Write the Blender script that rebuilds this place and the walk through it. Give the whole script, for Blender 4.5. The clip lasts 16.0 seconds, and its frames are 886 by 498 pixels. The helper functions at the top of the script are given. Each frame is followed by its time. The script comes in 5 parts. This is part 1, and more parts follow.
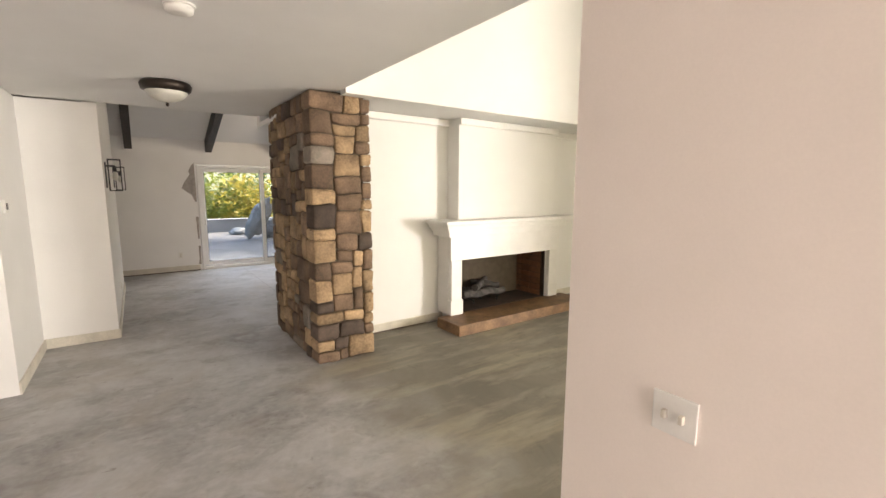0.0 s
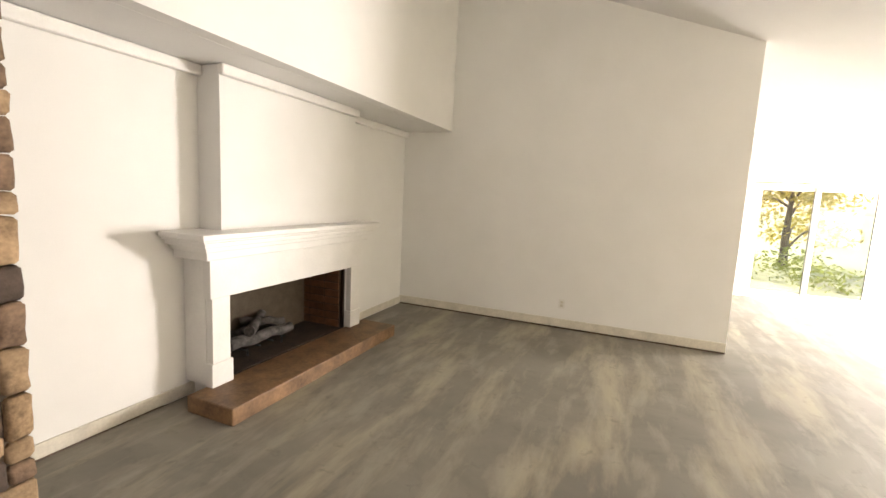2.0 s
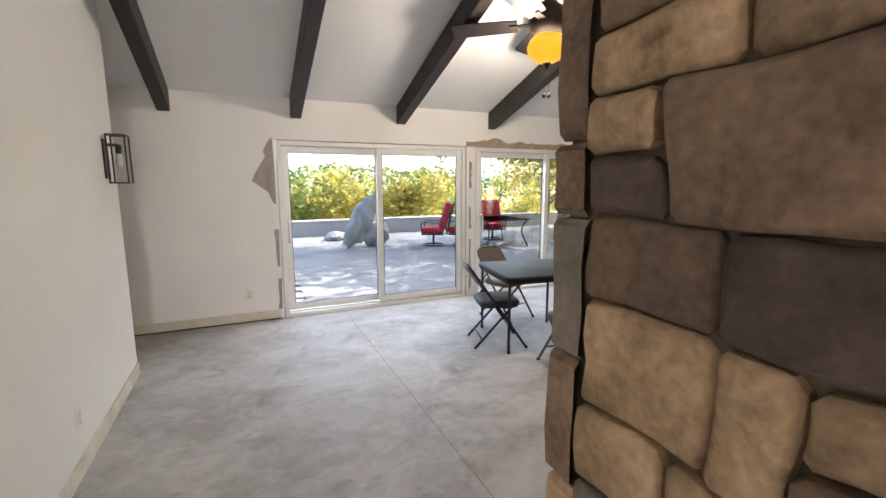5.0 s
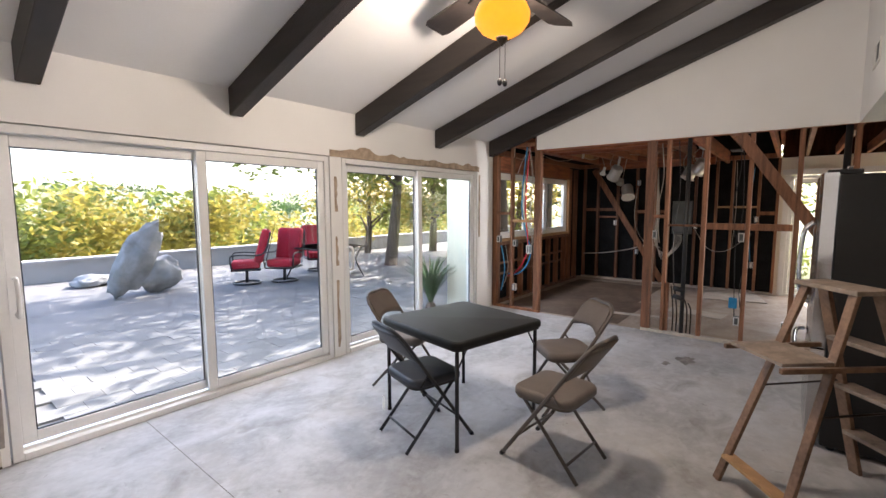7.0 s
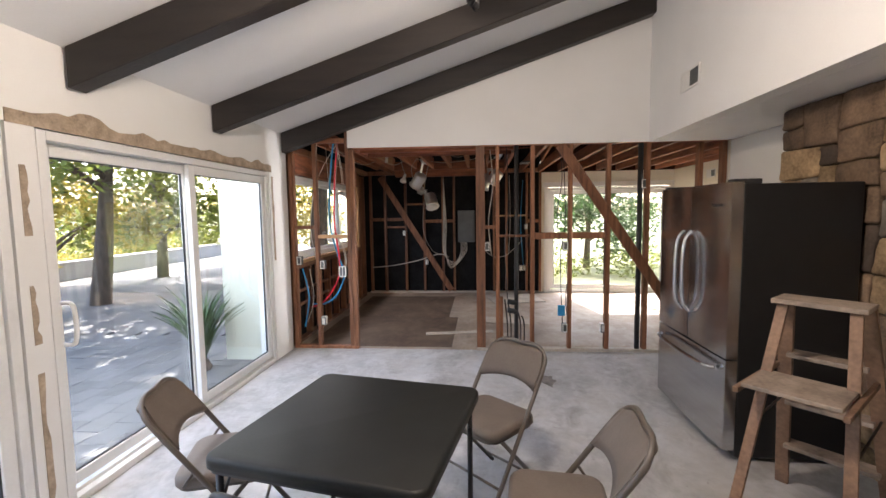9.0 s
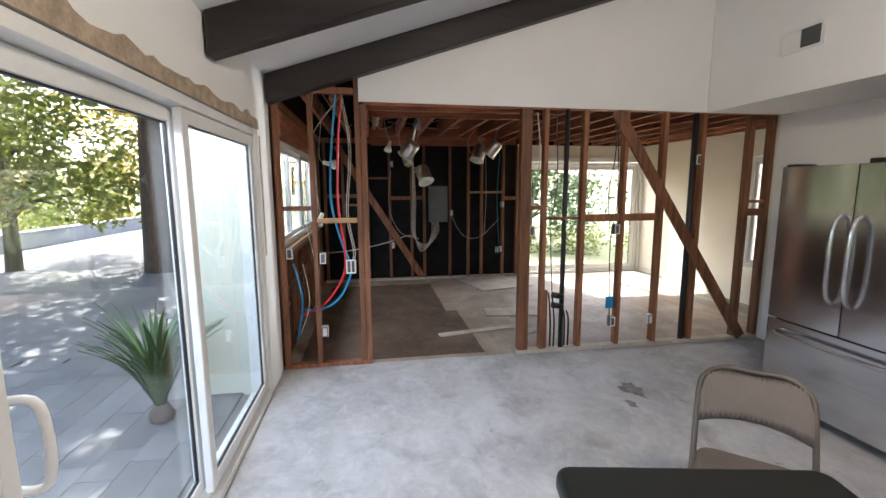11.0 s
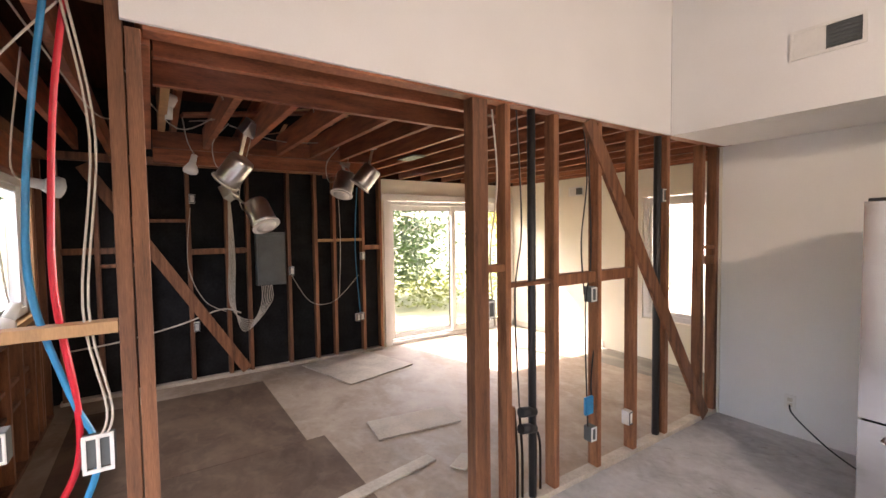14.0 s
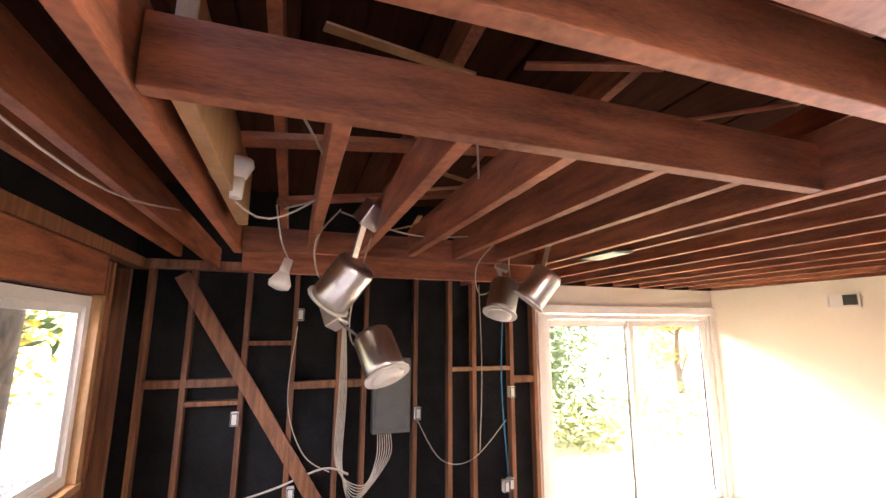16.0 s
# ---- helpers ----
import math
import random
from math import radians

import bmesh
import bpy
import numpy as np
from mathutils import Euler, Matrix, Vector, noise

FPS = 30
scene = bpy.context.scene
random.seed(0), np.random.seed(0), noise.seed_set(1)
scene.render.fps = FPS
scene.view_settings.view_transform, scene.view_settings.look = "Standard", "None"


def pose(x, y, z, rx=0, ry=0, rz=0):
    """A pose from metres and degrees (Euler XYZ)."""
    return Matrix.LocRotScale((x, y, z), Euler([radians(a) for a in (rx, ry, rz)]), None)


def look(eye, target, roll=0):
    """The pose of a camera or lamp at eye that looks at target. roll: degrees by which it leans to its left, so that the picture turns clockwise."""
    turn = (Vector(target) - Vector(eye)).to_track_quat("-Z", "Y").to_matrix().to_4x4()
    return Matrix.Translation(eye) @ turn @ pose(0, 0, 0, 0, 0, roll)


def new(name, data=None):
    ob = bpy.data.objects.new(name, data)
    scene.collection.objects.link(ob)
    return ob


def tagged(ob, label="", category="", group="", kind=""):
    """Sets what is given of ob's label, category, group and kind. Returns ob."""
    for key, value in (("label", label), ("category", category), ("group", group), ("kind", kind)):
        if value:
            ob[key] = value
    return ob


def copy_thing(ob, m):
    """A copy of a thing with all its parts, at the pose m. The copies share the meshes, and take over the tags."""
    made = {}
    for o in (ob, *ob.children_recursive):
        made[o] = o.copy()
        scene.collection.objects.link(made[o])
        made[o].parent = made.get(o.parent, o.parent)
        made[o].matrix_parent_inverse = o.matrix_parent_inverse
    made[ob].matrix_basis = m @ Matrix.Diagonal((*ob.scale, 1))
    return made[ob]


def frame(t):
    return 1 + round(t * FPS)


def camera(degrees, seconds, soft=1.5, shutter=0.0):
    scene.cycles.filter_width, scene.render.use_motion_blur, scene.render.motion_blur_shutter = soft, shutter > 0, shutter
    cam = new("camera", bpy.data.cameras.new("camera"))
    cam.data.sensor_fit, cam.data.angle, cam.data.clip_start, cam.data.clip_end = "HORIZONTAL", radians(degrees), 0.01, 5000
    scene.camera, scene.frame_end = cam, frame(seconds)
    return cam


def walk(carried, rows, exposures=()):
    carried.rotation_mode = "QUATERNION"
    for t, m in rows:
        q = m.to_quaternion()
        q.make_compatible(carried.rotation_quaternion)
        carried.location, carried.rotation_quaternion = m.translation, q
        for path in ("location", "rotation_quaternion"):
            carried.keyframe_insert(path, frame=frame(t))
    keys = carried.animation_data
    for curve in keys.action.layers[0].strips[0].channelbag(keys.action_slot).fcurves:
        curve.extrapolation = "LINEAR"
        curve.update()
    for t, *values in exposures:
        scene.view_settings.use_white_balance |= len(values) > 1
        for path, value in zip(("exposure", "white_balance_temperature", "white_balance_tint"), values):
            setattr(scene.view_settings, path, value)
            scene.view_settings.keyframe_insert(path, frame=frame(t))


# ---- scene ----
cam = camera(91.2, 16.0)
PATH = [
    (0, (-1.251, -3.743, 1.603), (-0.109, -2.124, 1.328), 0.2),
    (0.5, (-0.975, -3.398, 1.636), (0.361, -1.941, 1.331), 1.1),
    (1, (-0.792, -3.044, 1.629), (0.782, -1.836, 1.38), 2.2),
    (1.5, (-0.637, -2.693, 1.619), (1.103, -1.738, 1.373), 3.0),
    (2, (-0.435, -2.368, 1.578), (1.398, -1.607, 1.329), 2.8),
    (2.5, (-0.347, -1.947, 1.545), (1.363, -0.93, 1.346), 2.5),
    (3, (-0.414, -1.341, 1.539), (1.016, 0.038, 1.311), 0.5),
    (3.5, (-0.384, -0.81, 1.548), (0.708, 0.854, 1.351), 0.1),
    (4.2, (-0.598, -0.136, 1.567), (0.196, 1.673, 1.254), -0.1),
    (6.3, (-0.591, 1.816, 1.53), (0.565, 3.437, 1.342), -0.6),
    (6.5, (-0.575, 1.974, 1.53), (0.726, 3.481, 1.339), -0.3),
    (7, (-0.556, 2.305, 1.55), (0.994, 3.553, 1.354), -0.2),
    (7.5, (-0.386, 2.613, 1.557), (1.363, 3.561, 1.35), -0.6),
    (8, (-0.234, 2.964, 1.566), (1.668, 3.543, 1.343), -0.6),
    (8.5, (-0.04, 3.291, 1.583), (1.912, 3.669, 1.371), -0.8),
    (8.7, (0.065, 3.438, 1.583), (2.035, 3.724, 1.394), -0.8),
    (10.8, (1.17, 4.972, 1.593), (3.139, 4.75, 1.324), -0.5),
    (11, (1.258, 5.078, 1.621), (3.213, 4.762, 1.336), -0.3),
    (11.5, (1.62, 5.182, 1.574), (3.525, 4.636, 1.312), -0.0),
    (12, (2.003, 5.256, 1.582), (3.82, 4.462, 1.321), 0.3),
    (12.5, (2.379, 5.324, 1.625), (4.089, 4.323, 1.354), 0.3),
    (13, (2.782, 5.22, 1.625), (4.43, 4.108, 1.412), -0.1),
    (13.5, (3.061, 5.147, 1.62), (4.687, 4.0, 1.423), -0.6),
    (14, (3.35, 5.107, 1.638), (5.01, 3.996, 1.547), -0.8),
    (14.5, (3.711, 4.945, 1.673), (5.449, 3.958, 1.724), -0.9),
    (15, (4.159, 4.791, 1.794), (5.956, 3.934, 1.978), -0.7),
    (15.5, (4.525, 4.734, 1.846), (6.341, 3.939, 2.107), 0.1),
    (16, (4.866, 4.793, 1.884), (6.729, 4.161, 2.247), 0.1),
]
EXPOSURES = [(0.0, 2.05, 6800, 14), (1.0, 1.95, 8300, 22), (2.0, 1.95, 6700, 17), (2.5, 1.8, 6900, 17), (3.5, 2.15, 7200, 22), (4.2, 2.6, 6300, 12), (6.3, 2.45, 6300, 18), (8.5, 2.9, 6300, 18), (11.0, 2.7, 6000, 13), (13.0, 3.3, 6500, 19), (14.5, 3.3, 6900, 25), (15.0, 3.45, 6200, 20), (15.5, 4.0, 6700, 26), (16.0, 4.2, 6800, 30)]
walk(cam, [(t, look(eye, target, roll)) for t, eye, target, roll in PATH], EXPOSURES)

# ---- light ----
world = bpy.data.worlds.new("sky")
scene.world = world
world.use_nodes = True
wn = world.node_tree
sky = wn.nodes.new("ShaderNodeTexSky")
sky.sky_type = "NISHITA"
sky.sun_disc = False
SUN_EL, SUN_AZ = 44.0, 78.0   # azimuth from +Y towards +X
sky.sun_elevation = radians(SUN_EL)
sky.sun_rotation = radians(SUN_AZ)
sky.dust_density = 2.5
wn.links.new(sky.outputs[0], wn.nodes["Background"].inputs[0])
wn.nodes["Background"].inputs[1].default_value = 0.15
sun = new("sun", bpy.data.lights.new("sun", "SUN"))
sun.data.energy = 3.4
sun.data.angle = radians(0.5)
sun.data.color = (1.0, 0.93, 0.82)
sd = Vector((math.sin(radians(SUN_AZ)) * math.cos(radians(SUN_EL)), math.cos(radians(SUN_AZ)) * math.cos(radians(SUN_EL)), math.sin(radians(SUN_EL))))
sun.matrix_world = look(sd * 40, (0, 0, 0))


def area_lamp(name, m, w, h, watts, color=(1, 1, 1)):
    la = bpy.data.lights.new(name, "AREA")
    la.shape, la.size, la.size_y, la.energy, la.color = "RECTANGLE", w, h, watts, color
    ob = new(name, la)
    ob.matrix_world = m
    return ob


area_lamp("entry_daylight", look((-0.8, -6.95, 1.15), (-0.8, 0, 1.1)), 1.0, 2.0, 30, (1.0, 0.88, 0.82))
# fill lamp added at the blank south wall; no window is built there
area_lamp("living_fill_lamp", look((2.6, -7.9, 1.5), (2.6, 0, 1.4)), 3.0, 1.6, 46, (1.0, 0.91, 0.66))
# another added lamp by that wall, strengthening the side door's light
area_lamp("side_room_fill_lamp", look((7.4, -7.9, 1.2), (6.4, -3, 0.8)), 2.0, 1.9, 420, (1.0, 0.97, 0.9))
# lamps added at eave height outside the glazed openings, boosting sky light indoors
for x0, x1 in ((-0.2, 2.1), (2.3, 4.6)):
    area_lamp("slider_boost_lamp", look(((x0 + x1) / 2, 6.45, 2.36), ((x0 + x1) / 2, 4.2, 0.2)), x1 - x0, 0.35, 12, (0.93, 0.96, 1.0))
area_lamp("kitchen_window_boost_lamp", look((6.7, 6.45, 2.36), (6.7, 4.8, 0.9)), 2.4, 0.35, 10, (0.93, 0.96, 1.0))
area_lamp("garden_slider_boost_lamp", look((9.55, 1.2, 2.36), (7.3, 1.6, 0.0)), 2.2, 0.4, 16, (1.0, 0.93, 0.82))


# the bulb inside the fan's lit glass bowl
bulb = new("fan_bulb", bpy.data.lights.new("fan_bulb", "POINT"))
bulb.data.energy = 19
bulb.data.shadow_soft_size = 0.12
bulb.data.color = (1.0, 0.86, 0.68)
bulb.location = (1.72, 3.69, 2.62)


# ---- materials ----
def mat(name, base, rough=0.6, vary=0.15, scale=6.0, fine=60.0, bump=0.1, metal=0.0, tint=None, stretch=(1, 1, 1), per_object=0.0, spec=0.5, coat=0.0):
    """Base colour, broken up at two scales, with a fine relief."""
    m = bpy.data.materials.new(name)
    m.use_nodes = True
    nt = m.node_tree
    b = nt.nodes["Principled BSDF"]
    b.inputs["Roughness"].default_value = rough
    b.inputs["Metallic"].default_value = metal
    b.inputs["Specular IOR Level"].default_value = spec
    b.inputs["Coat Weight"].default_value = coat
    co = nt.nodes.new("ShaderNodeTexCoord")
    mp = nt.nodes.new("ShaderNodeMapping")
    mp.inputs["Scale"].default_value = stretch
    nt.links.new(co.outputs["Object"], mp.inputs["Vector"])
    oi = nt.nodes.new("ShaderNodeObjectInfo")
    add = nt.nodes.new("ShaderNodeVectorMath")
    add.operation = "MULTIPLY_ADD"
    add.inputs[1].default_value = (1, 1, 1)
    sc = nt.nodes.new("ShaderNodeVectorMath")
    sc.operation = "SCALE"
    sc.inputs[0].default_value = (13.1, 7.7, 5.3)
    nt.links.new(oi.outputs["Random"], sc.inputs["Scale"])
    nt.links.new(mp.outputs[0], add.inputs[0])
    nt.links.new(sc.outputs[0], add.inputs[2])
    n1 = nt.nodes.new("ShaderNodeTexNoise")
    n1.inputs["Scale"].default_value = scale
    n1.inputs["Detail"].default_value = 5
    n2 = nt.nodes.new("ShaderNodeTexNoise")
    n2.inputs["Scale"].default_value = fine
    n2.inputs["Detail"].default_value = 4
    for n in (n1, n2):
        nt.links.new(add.outputs[0], n.inputs["Vector"])
    dark = tuple(c * (1 - vary * 1.6) for c in base)
    lite = tuple(min(1, c * (1 + vary)) for c in (tint or base))
    rp = nt.nodes.new("ShaderNodeValToRGB")
    rp.color_ramp.elements[0].position, rp.color_ramp.elements[0].color = 0.3, (*dark, 1)
    rp.color_ramp.elements[1].position, rp.color_ramp.elements[1].color = 0.7, (*lite, 1)
    mx = nt.nodes.new("ShaderNodeMath")
    mx.operation = "MULTIPLY_ADD"
    mx.inputs[1].default_value = 0.35
    mh = nt.nodes.new("ShaderNodeMath")
    mh.operation = "MULTIPLY_ADD"
    mh.inputs[1].default_value, mh.inputs[2].default_value = 0.65, 0.0
    nt.links.new(n1.outputs[0], mh.inputs[0])
    nt.links.new(n2.outputs[0], mx.inputs[0])
    nt.links.new(mh.outputs[0], mx.inputs[2])
    nt.links.new(mx.outputs[0], rp.inputs[0])
    out = rp.outputs[0]
    if per_object:
        hs = nt.nodes.new("ShaderNodeHueSaturation")
        mr = nt.nodes.new("ShaderNodeMapRange")
        mr.inputs["To Min"].default_value, mr.inputs["To Max"].default_value = 1 - per_object, 1 + per_object
        nt.links.new(oi.outputs["Random"], mr.inputs["Value"])
        nt.links.new(mr.outputs[0], hs.inputs["Value"])
        nt.links.new(out, hs.inputs["Color"])
        out = hs.outputs[0]
    nt.links.new(out, b.inputs["Base Color"])
    if bump:
        bp = nt.nodes.new("ShaderNodeBump")
        bp.inputs["Strength"].default_value = bump
        bp.inputs["Distance"].default_value = 0.01
        nt.links.new(mx.outputs[0], bp.inputs["Height"])
        nt.links.new(bp.outputs[0], b.inputs["Normal"])
    return m


def glass_mat(name, tint=(0.96, 0.98, 0.97)):
    m = bpy.data.materials.new(name)
    m.use_nodes = True
    nt = m.node_tree
    nt.nodes.remove(nt.nodes["Principled BSDF"])
    tr = nt.nodes.new("ShaderNodeBsdfTransparent")
    tr.inputs[0].default_value = (*tint, 1)
    gl = nt.nodes.new("ShaderNodeBsdfGlossy")
    gl.inputs["Roughness"].default_value = 0.02
    lw = nt.nodes.new("ShaderNodeLayerWeight")
    lw.inputs[0].default_value = 0.5
    pw = nt.nodes.new("ShaderNodeMath")
    pw.operation = "POWER"
    pw.inputs[1].default_value = 4.0
    nt.links.new(lw.outputs["Facing"], pw.inputs[0])
    fr = nt.nodes.new("ShaderNodeMath")
    fr.operation = "MULTIPLY_ADD"
    fr.inputs[1].default_value, fr.inputs[2].default_value = 0.6, 0.05
    nt.links.new(pw.outputs[0], fr.inputs[0])
    mix = nt.nodes.new("ShaderNodeMixShader")
    nt.links.new(fr.outputs[0], mix.inputs[0])
    nt.links.new(tr.outputs[0], mix.inputs[1])
    nt.links.new(gl.outputs[0], mix.inputs[2])
    nt.links.new(mix.outputs[0], nt.nodes["Material Output"].inputs[0])
    return m


def floor_mat(name, base, smear, stain, warm, living=None):
    """Bare slab: trowel clouds, pale glue smears, dark stains."""
    m = mat(name, base, 0.62, 0.2, 1.1, 22.0, 0.12, spec=0.4)
    nt = m.node_tree
    b = nt.nodes["Principled BSDF"]
    src = b.inputs["Base Color"].links[0].from_socket
    co = nt.nodes["Texture Coordinate"].outputs["Object"]

    def layer(src, color, scale, lo, hi, amount, stretch=(1, 1, 1), turn=0.0, detail=6, dist=0.6):
        mp = nt.nodes.new("ShaderNodeMapping")
        mp.inputs["Scale"].default_value = stretch
        mp.inputs["Rotation"].default_value = (0, 0, turn)
        nt.links.new(co, mp.inputs[0])
        n = nt.nodes.new("ShaderNodeTexNoise")
        n.inputs["Scale"].default_value, n.inputs["Detail"].default_value, n.inputs["Distortion"].default_value = scale, detail, dist
        n.inputs["Roughness"].default_value = 0.62
        nt.links.new(mp.outputs[0], n.inputs["Vector"])
        r = nt.nodes.new("ShaderNodeMapRange")
        r.inputs["From Min"].default_value, r.inputs["From Max"].default_value = lo, hi
        r.inputs["To Max"].default_value = amount
        nt.links.new(n.outputs[0], r.inputs["Value"])
        mix = nt.nodes.new("ShaderNodeMix")
        mix.data_type = "RGBA"
        nt.links.new(r.outputs[0], mix.inputs["Factor"])
        nt.links.new(src, mix.inputs["A"])
        mix.inputs["B"].default_value = (*color, 1)
        return mix.outputs["Result"]

    src = layer(src, smear, 1.3, 0.42, 0.68, 0.7, (1, 1.3, 1), 0.4)
    src = layer(src, warm, 1.7, 0.50, 0.74, 0.6, (1.3, 0.9, 1), 1.1)
    src = layer(src, smear, 5.5, 0.50, 0.72, 0.45, (1, 1.4, 1), 0.9)
    src = layer(src, stain, 2.6, 0.54, 0.78, 0.6, (1, 1.2, 1), 2.0)
    src = layer(src, stain, 11.0, 0.64, 0.74, 0.55)
    if living:
        rgb = nt.nodes.new("ShaderNodeRGB")
        rgb.outputs[0].default_value = (*living[0], 1)
        two = layer(rgb.outputs[0], living[1], 0.9, 0.40, 0.66, 0.7, (1.5, 0.8, 1), 0.5)
        two = layer(two, living[2], 1.1, 0.50, 0.66, 0.8, (0.6, 2.6, 1), 0.15, 8, 0.25)
        two = layer(two, living[3], 2.4, 0.50, 0.68, 0.7, (0.7, 2.4, 1), 0.1, 8, 0.3)
        two = layer(two, living[1], 8.0, 0.58, 0.72, 0.6)
        sep = nt.nodes.new("ShaderNodeSeparateXYZ")
        nt.links.new(co, sep.inputs[0])
        nz = nt.nodes.new("ShaderNodeTexNoise")
        nz.inputs["Scale"].default_value = 1.6
        nt.links.new(co, nz.inputs["Vector"])
        ad = nt.nodes.new("ShaderNodeMath")
        ad.operation = "MULTIPLY_ADD"
        ad.inputs[1].default_value = 1.4
        nt.links.new(nz.outputs[0], ad.inputs[0])
        nt.links.new(sep.outputs["X"], ad.inputs[2])
        mk = nt.nodes.new("ShaderNodeMapRange")
        mk.interpolation_type = "SMOOTHSTEP"
        mk.inputs["From Min"].default_value, mk.inputs["From Max"].default_value = 0.3, 1.3
        nt.links.new(ad.outputs[0], mk.inputs["Value"])
        mix = nt.nodes.new("ShaderNodeMix")
        mix.data_type = "RGBA"
        nt.links.new(mk.outputs[0], mix.inputs["Factor"])
        nt.links.new(src, mix.inputs["A"])
        nt.links.new(two, mix.inputs["B"])
        src = mix.outputs["Result"]
    nt.links.new(src, b.inputs["Base Color"])
    return m


M_WALL = mat("painted_drywall", (0.80, 0.795, 0.77), 0.65, 0.03, 2.0, 140.0, 0.05)
M_CEIL = mat("ceiling_paint", (0.80, 0.795, 0.78), 0.75, 0.03, 2.0, 120.0, 0.06)
M_PINK = mat("partition_paint", (0.80, 0.73, 0.67), 0.6, 0.03, 2.0, 140.0, 0.05)
M_CREAM = mat("cream_paint", (0.80, 0.75, 0.63), 0.65, 0.03, 2.0, 140.0, 0.05)
M_TRIM = mat("white_trim_paint", (0.80, 0.79, 0.76), 0.4, 0.05, 5.0, 60.0, 0.03)
M_TRIM_OLD = mat("scuffed_baseboard_paint", (0.66, 0.62, 0.53), 0.5, 0.15, 6.0, 60.0, 0.05)
M_VINYL = mat("white_vinyl", (0.78, 0.78, 0.76), 0.35, 0.05, 3.0, 50.0, 0.02)
M_BARE = mat("torn_paper_and_mud", (0.42, 0.33, 0.24), 0.85, 0.3, 14.0, 80.0, 0.3)
M_GREYPAPER = mat("grey_torn_paper", (0.36, 0.33, 0.30), 0.85, 0.2, 14.0, 80.0, 0.3)
M_STUD = mat("aged_redwood_stud", (0.15, 0.057, 0.026), 0.6, 0.35, 5.0, 60.0, 0.25, tint=(0.25, 0.105, 0.048), stretch=(6, 6, 0.5), per_object=0.3)
M_JOIST = mat("aged_redwood_joist", (0.20, 0.06, 0.027), 0.6, 0.35, 5.0, 60.0, 0.25, tint=(0.34, 0.115, 0.05), stretch=(0.7, 0.7, 5), per_object=0.25)
M_PALE = mat("pale_new_lumber", (0.42, 0.24, 0.11), 0.6, 0.2, 5.0, 60.0, 0.2, stretch=(3, 3, 0.6))
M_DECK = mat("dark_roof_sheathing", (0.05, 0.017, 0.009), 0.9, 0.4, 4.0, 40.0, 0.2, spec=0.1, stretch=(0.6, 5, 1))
M_BLACK = mat("black_building_paper", (0.012, 0.012, 0.013), 0.85, 0.4, 5.0, 40.0, 0.3, spec=0.2)
M_BEAM = mat("dark_stained_beam", (0.022, 0.016, 0.013), 0.5, 0.4, 3.0, 70.0, 0.35, stretch=(5, 0.6, 5))
M_FLOOR = floor_mat("bare_concrete_slab", (0.40, 0.395, 0.39), (0.62, 0.62, 0.62), (0.15, 0.125, 0.10), (0.40, 0.36, 0.31))
M_FLOOR_L = floor_mat("stained_living_slab", (0.40, 0.395, 0.39), (0.62, 0.62, 0.62), (0.15, 0.125, 0.10), (0.40, 0.36, 0.31),
                      living=((0.235, 0.215, 0.18), (0.155, 0.14, 0.115), (0.42, 0.37, 0.27), (0.34, 0.31, 0.25)))
M_FLOOR_K = floor_mat("dusty_kitchen_slab", (0.32, 0.245, 0.18), (0.50, 0.43, 0.35), (0.16, 0.11, 0.075), (0.33, 0.25, 0.18))
M_STAIN = mat("thin_adhesive_stain", (0.21, 0.19, 0.17), 0.75, 0.35, 14.0, 60.0, 0.1)
M_ADHESIVE = floor_mat("scraped_brown_adhesive", (0.10, 0.064, 0.043), (0.21, 0.15, 0.105), (0.04, 0.027, 0.019), (0.135, 0.085, 0.054))
M_BOARD = mat("dusty_backer_board", (0.50, 0.44, 0.36), 0.8, 0.2, 5.0, 50.0, 0.1)
M_GAP_SHADE = mat("baseboard_gap_shade", (0.105, 0.073, 0.05), 0.8, 0.4, 5.0, 40.0, 0.15)
M_MORTAR = mat("recessed_mortar", (0.11, 0.085, 0.06), 0.9, 0.2, 10.0, 80.0, 0.3)
M_STONE = [mat("tan_stone", (0.32, 0.20, 0.10), 0.85, 0.42, 5.0, 45.0, 1.0, tint=(0.38, 0.265, 0.155), per_object=0.25),
           mat("brown_stone", (0.19, 0.125, 0.08), 0.85, 0.42, 5.0, 55.0, 0.9, per_object=0.25),
           mat("dark_stone", (0.085, 0.06, 0.045), 0.85, 0.3, 10.0, 55.0, 0.9, per_object=0.2),
           mat("grey_stone", (0.22, 0.185, 0.15), 0.85, 0.25, 10.0, 55.0, 0.9, per_object=0.2)]
M_HEARTH = mat("brown_hearth_stone", (0.16, 0.085, 0.04), 0.55, 0.3, 6.0, 40.0, 0.2, tint=(0.22, 0.125, 0.06))
M_SOOT = mat("sooty_firebrick", (0.05, 0.03, 0.018), 0.9, 0.4, 6.0, 40.0, 0.3)
M_FBRICK = mat("brown_firebrick", (0.16, 0.07, 0.03), 0.85, 0.3, 6.0, 40.0, 0.3, per_object=0.2)
M_LOG = mat("charred_log", (0.10, 0.09, 0.085), 0.9, 0.5, 12.0, 40.0, 0.5)
M_BLACKMET = mat("black_enamel_metal", (0.014, 0.014, 0.016), 0.4, 0.2, 6.0, 60.0, 0.05)
M_BRONZE = mat("dark_bronze", (0.04, 0.03, 0.024), 0.4, 0.2, 8.0, 60.0, 0.05, metal=0.7)
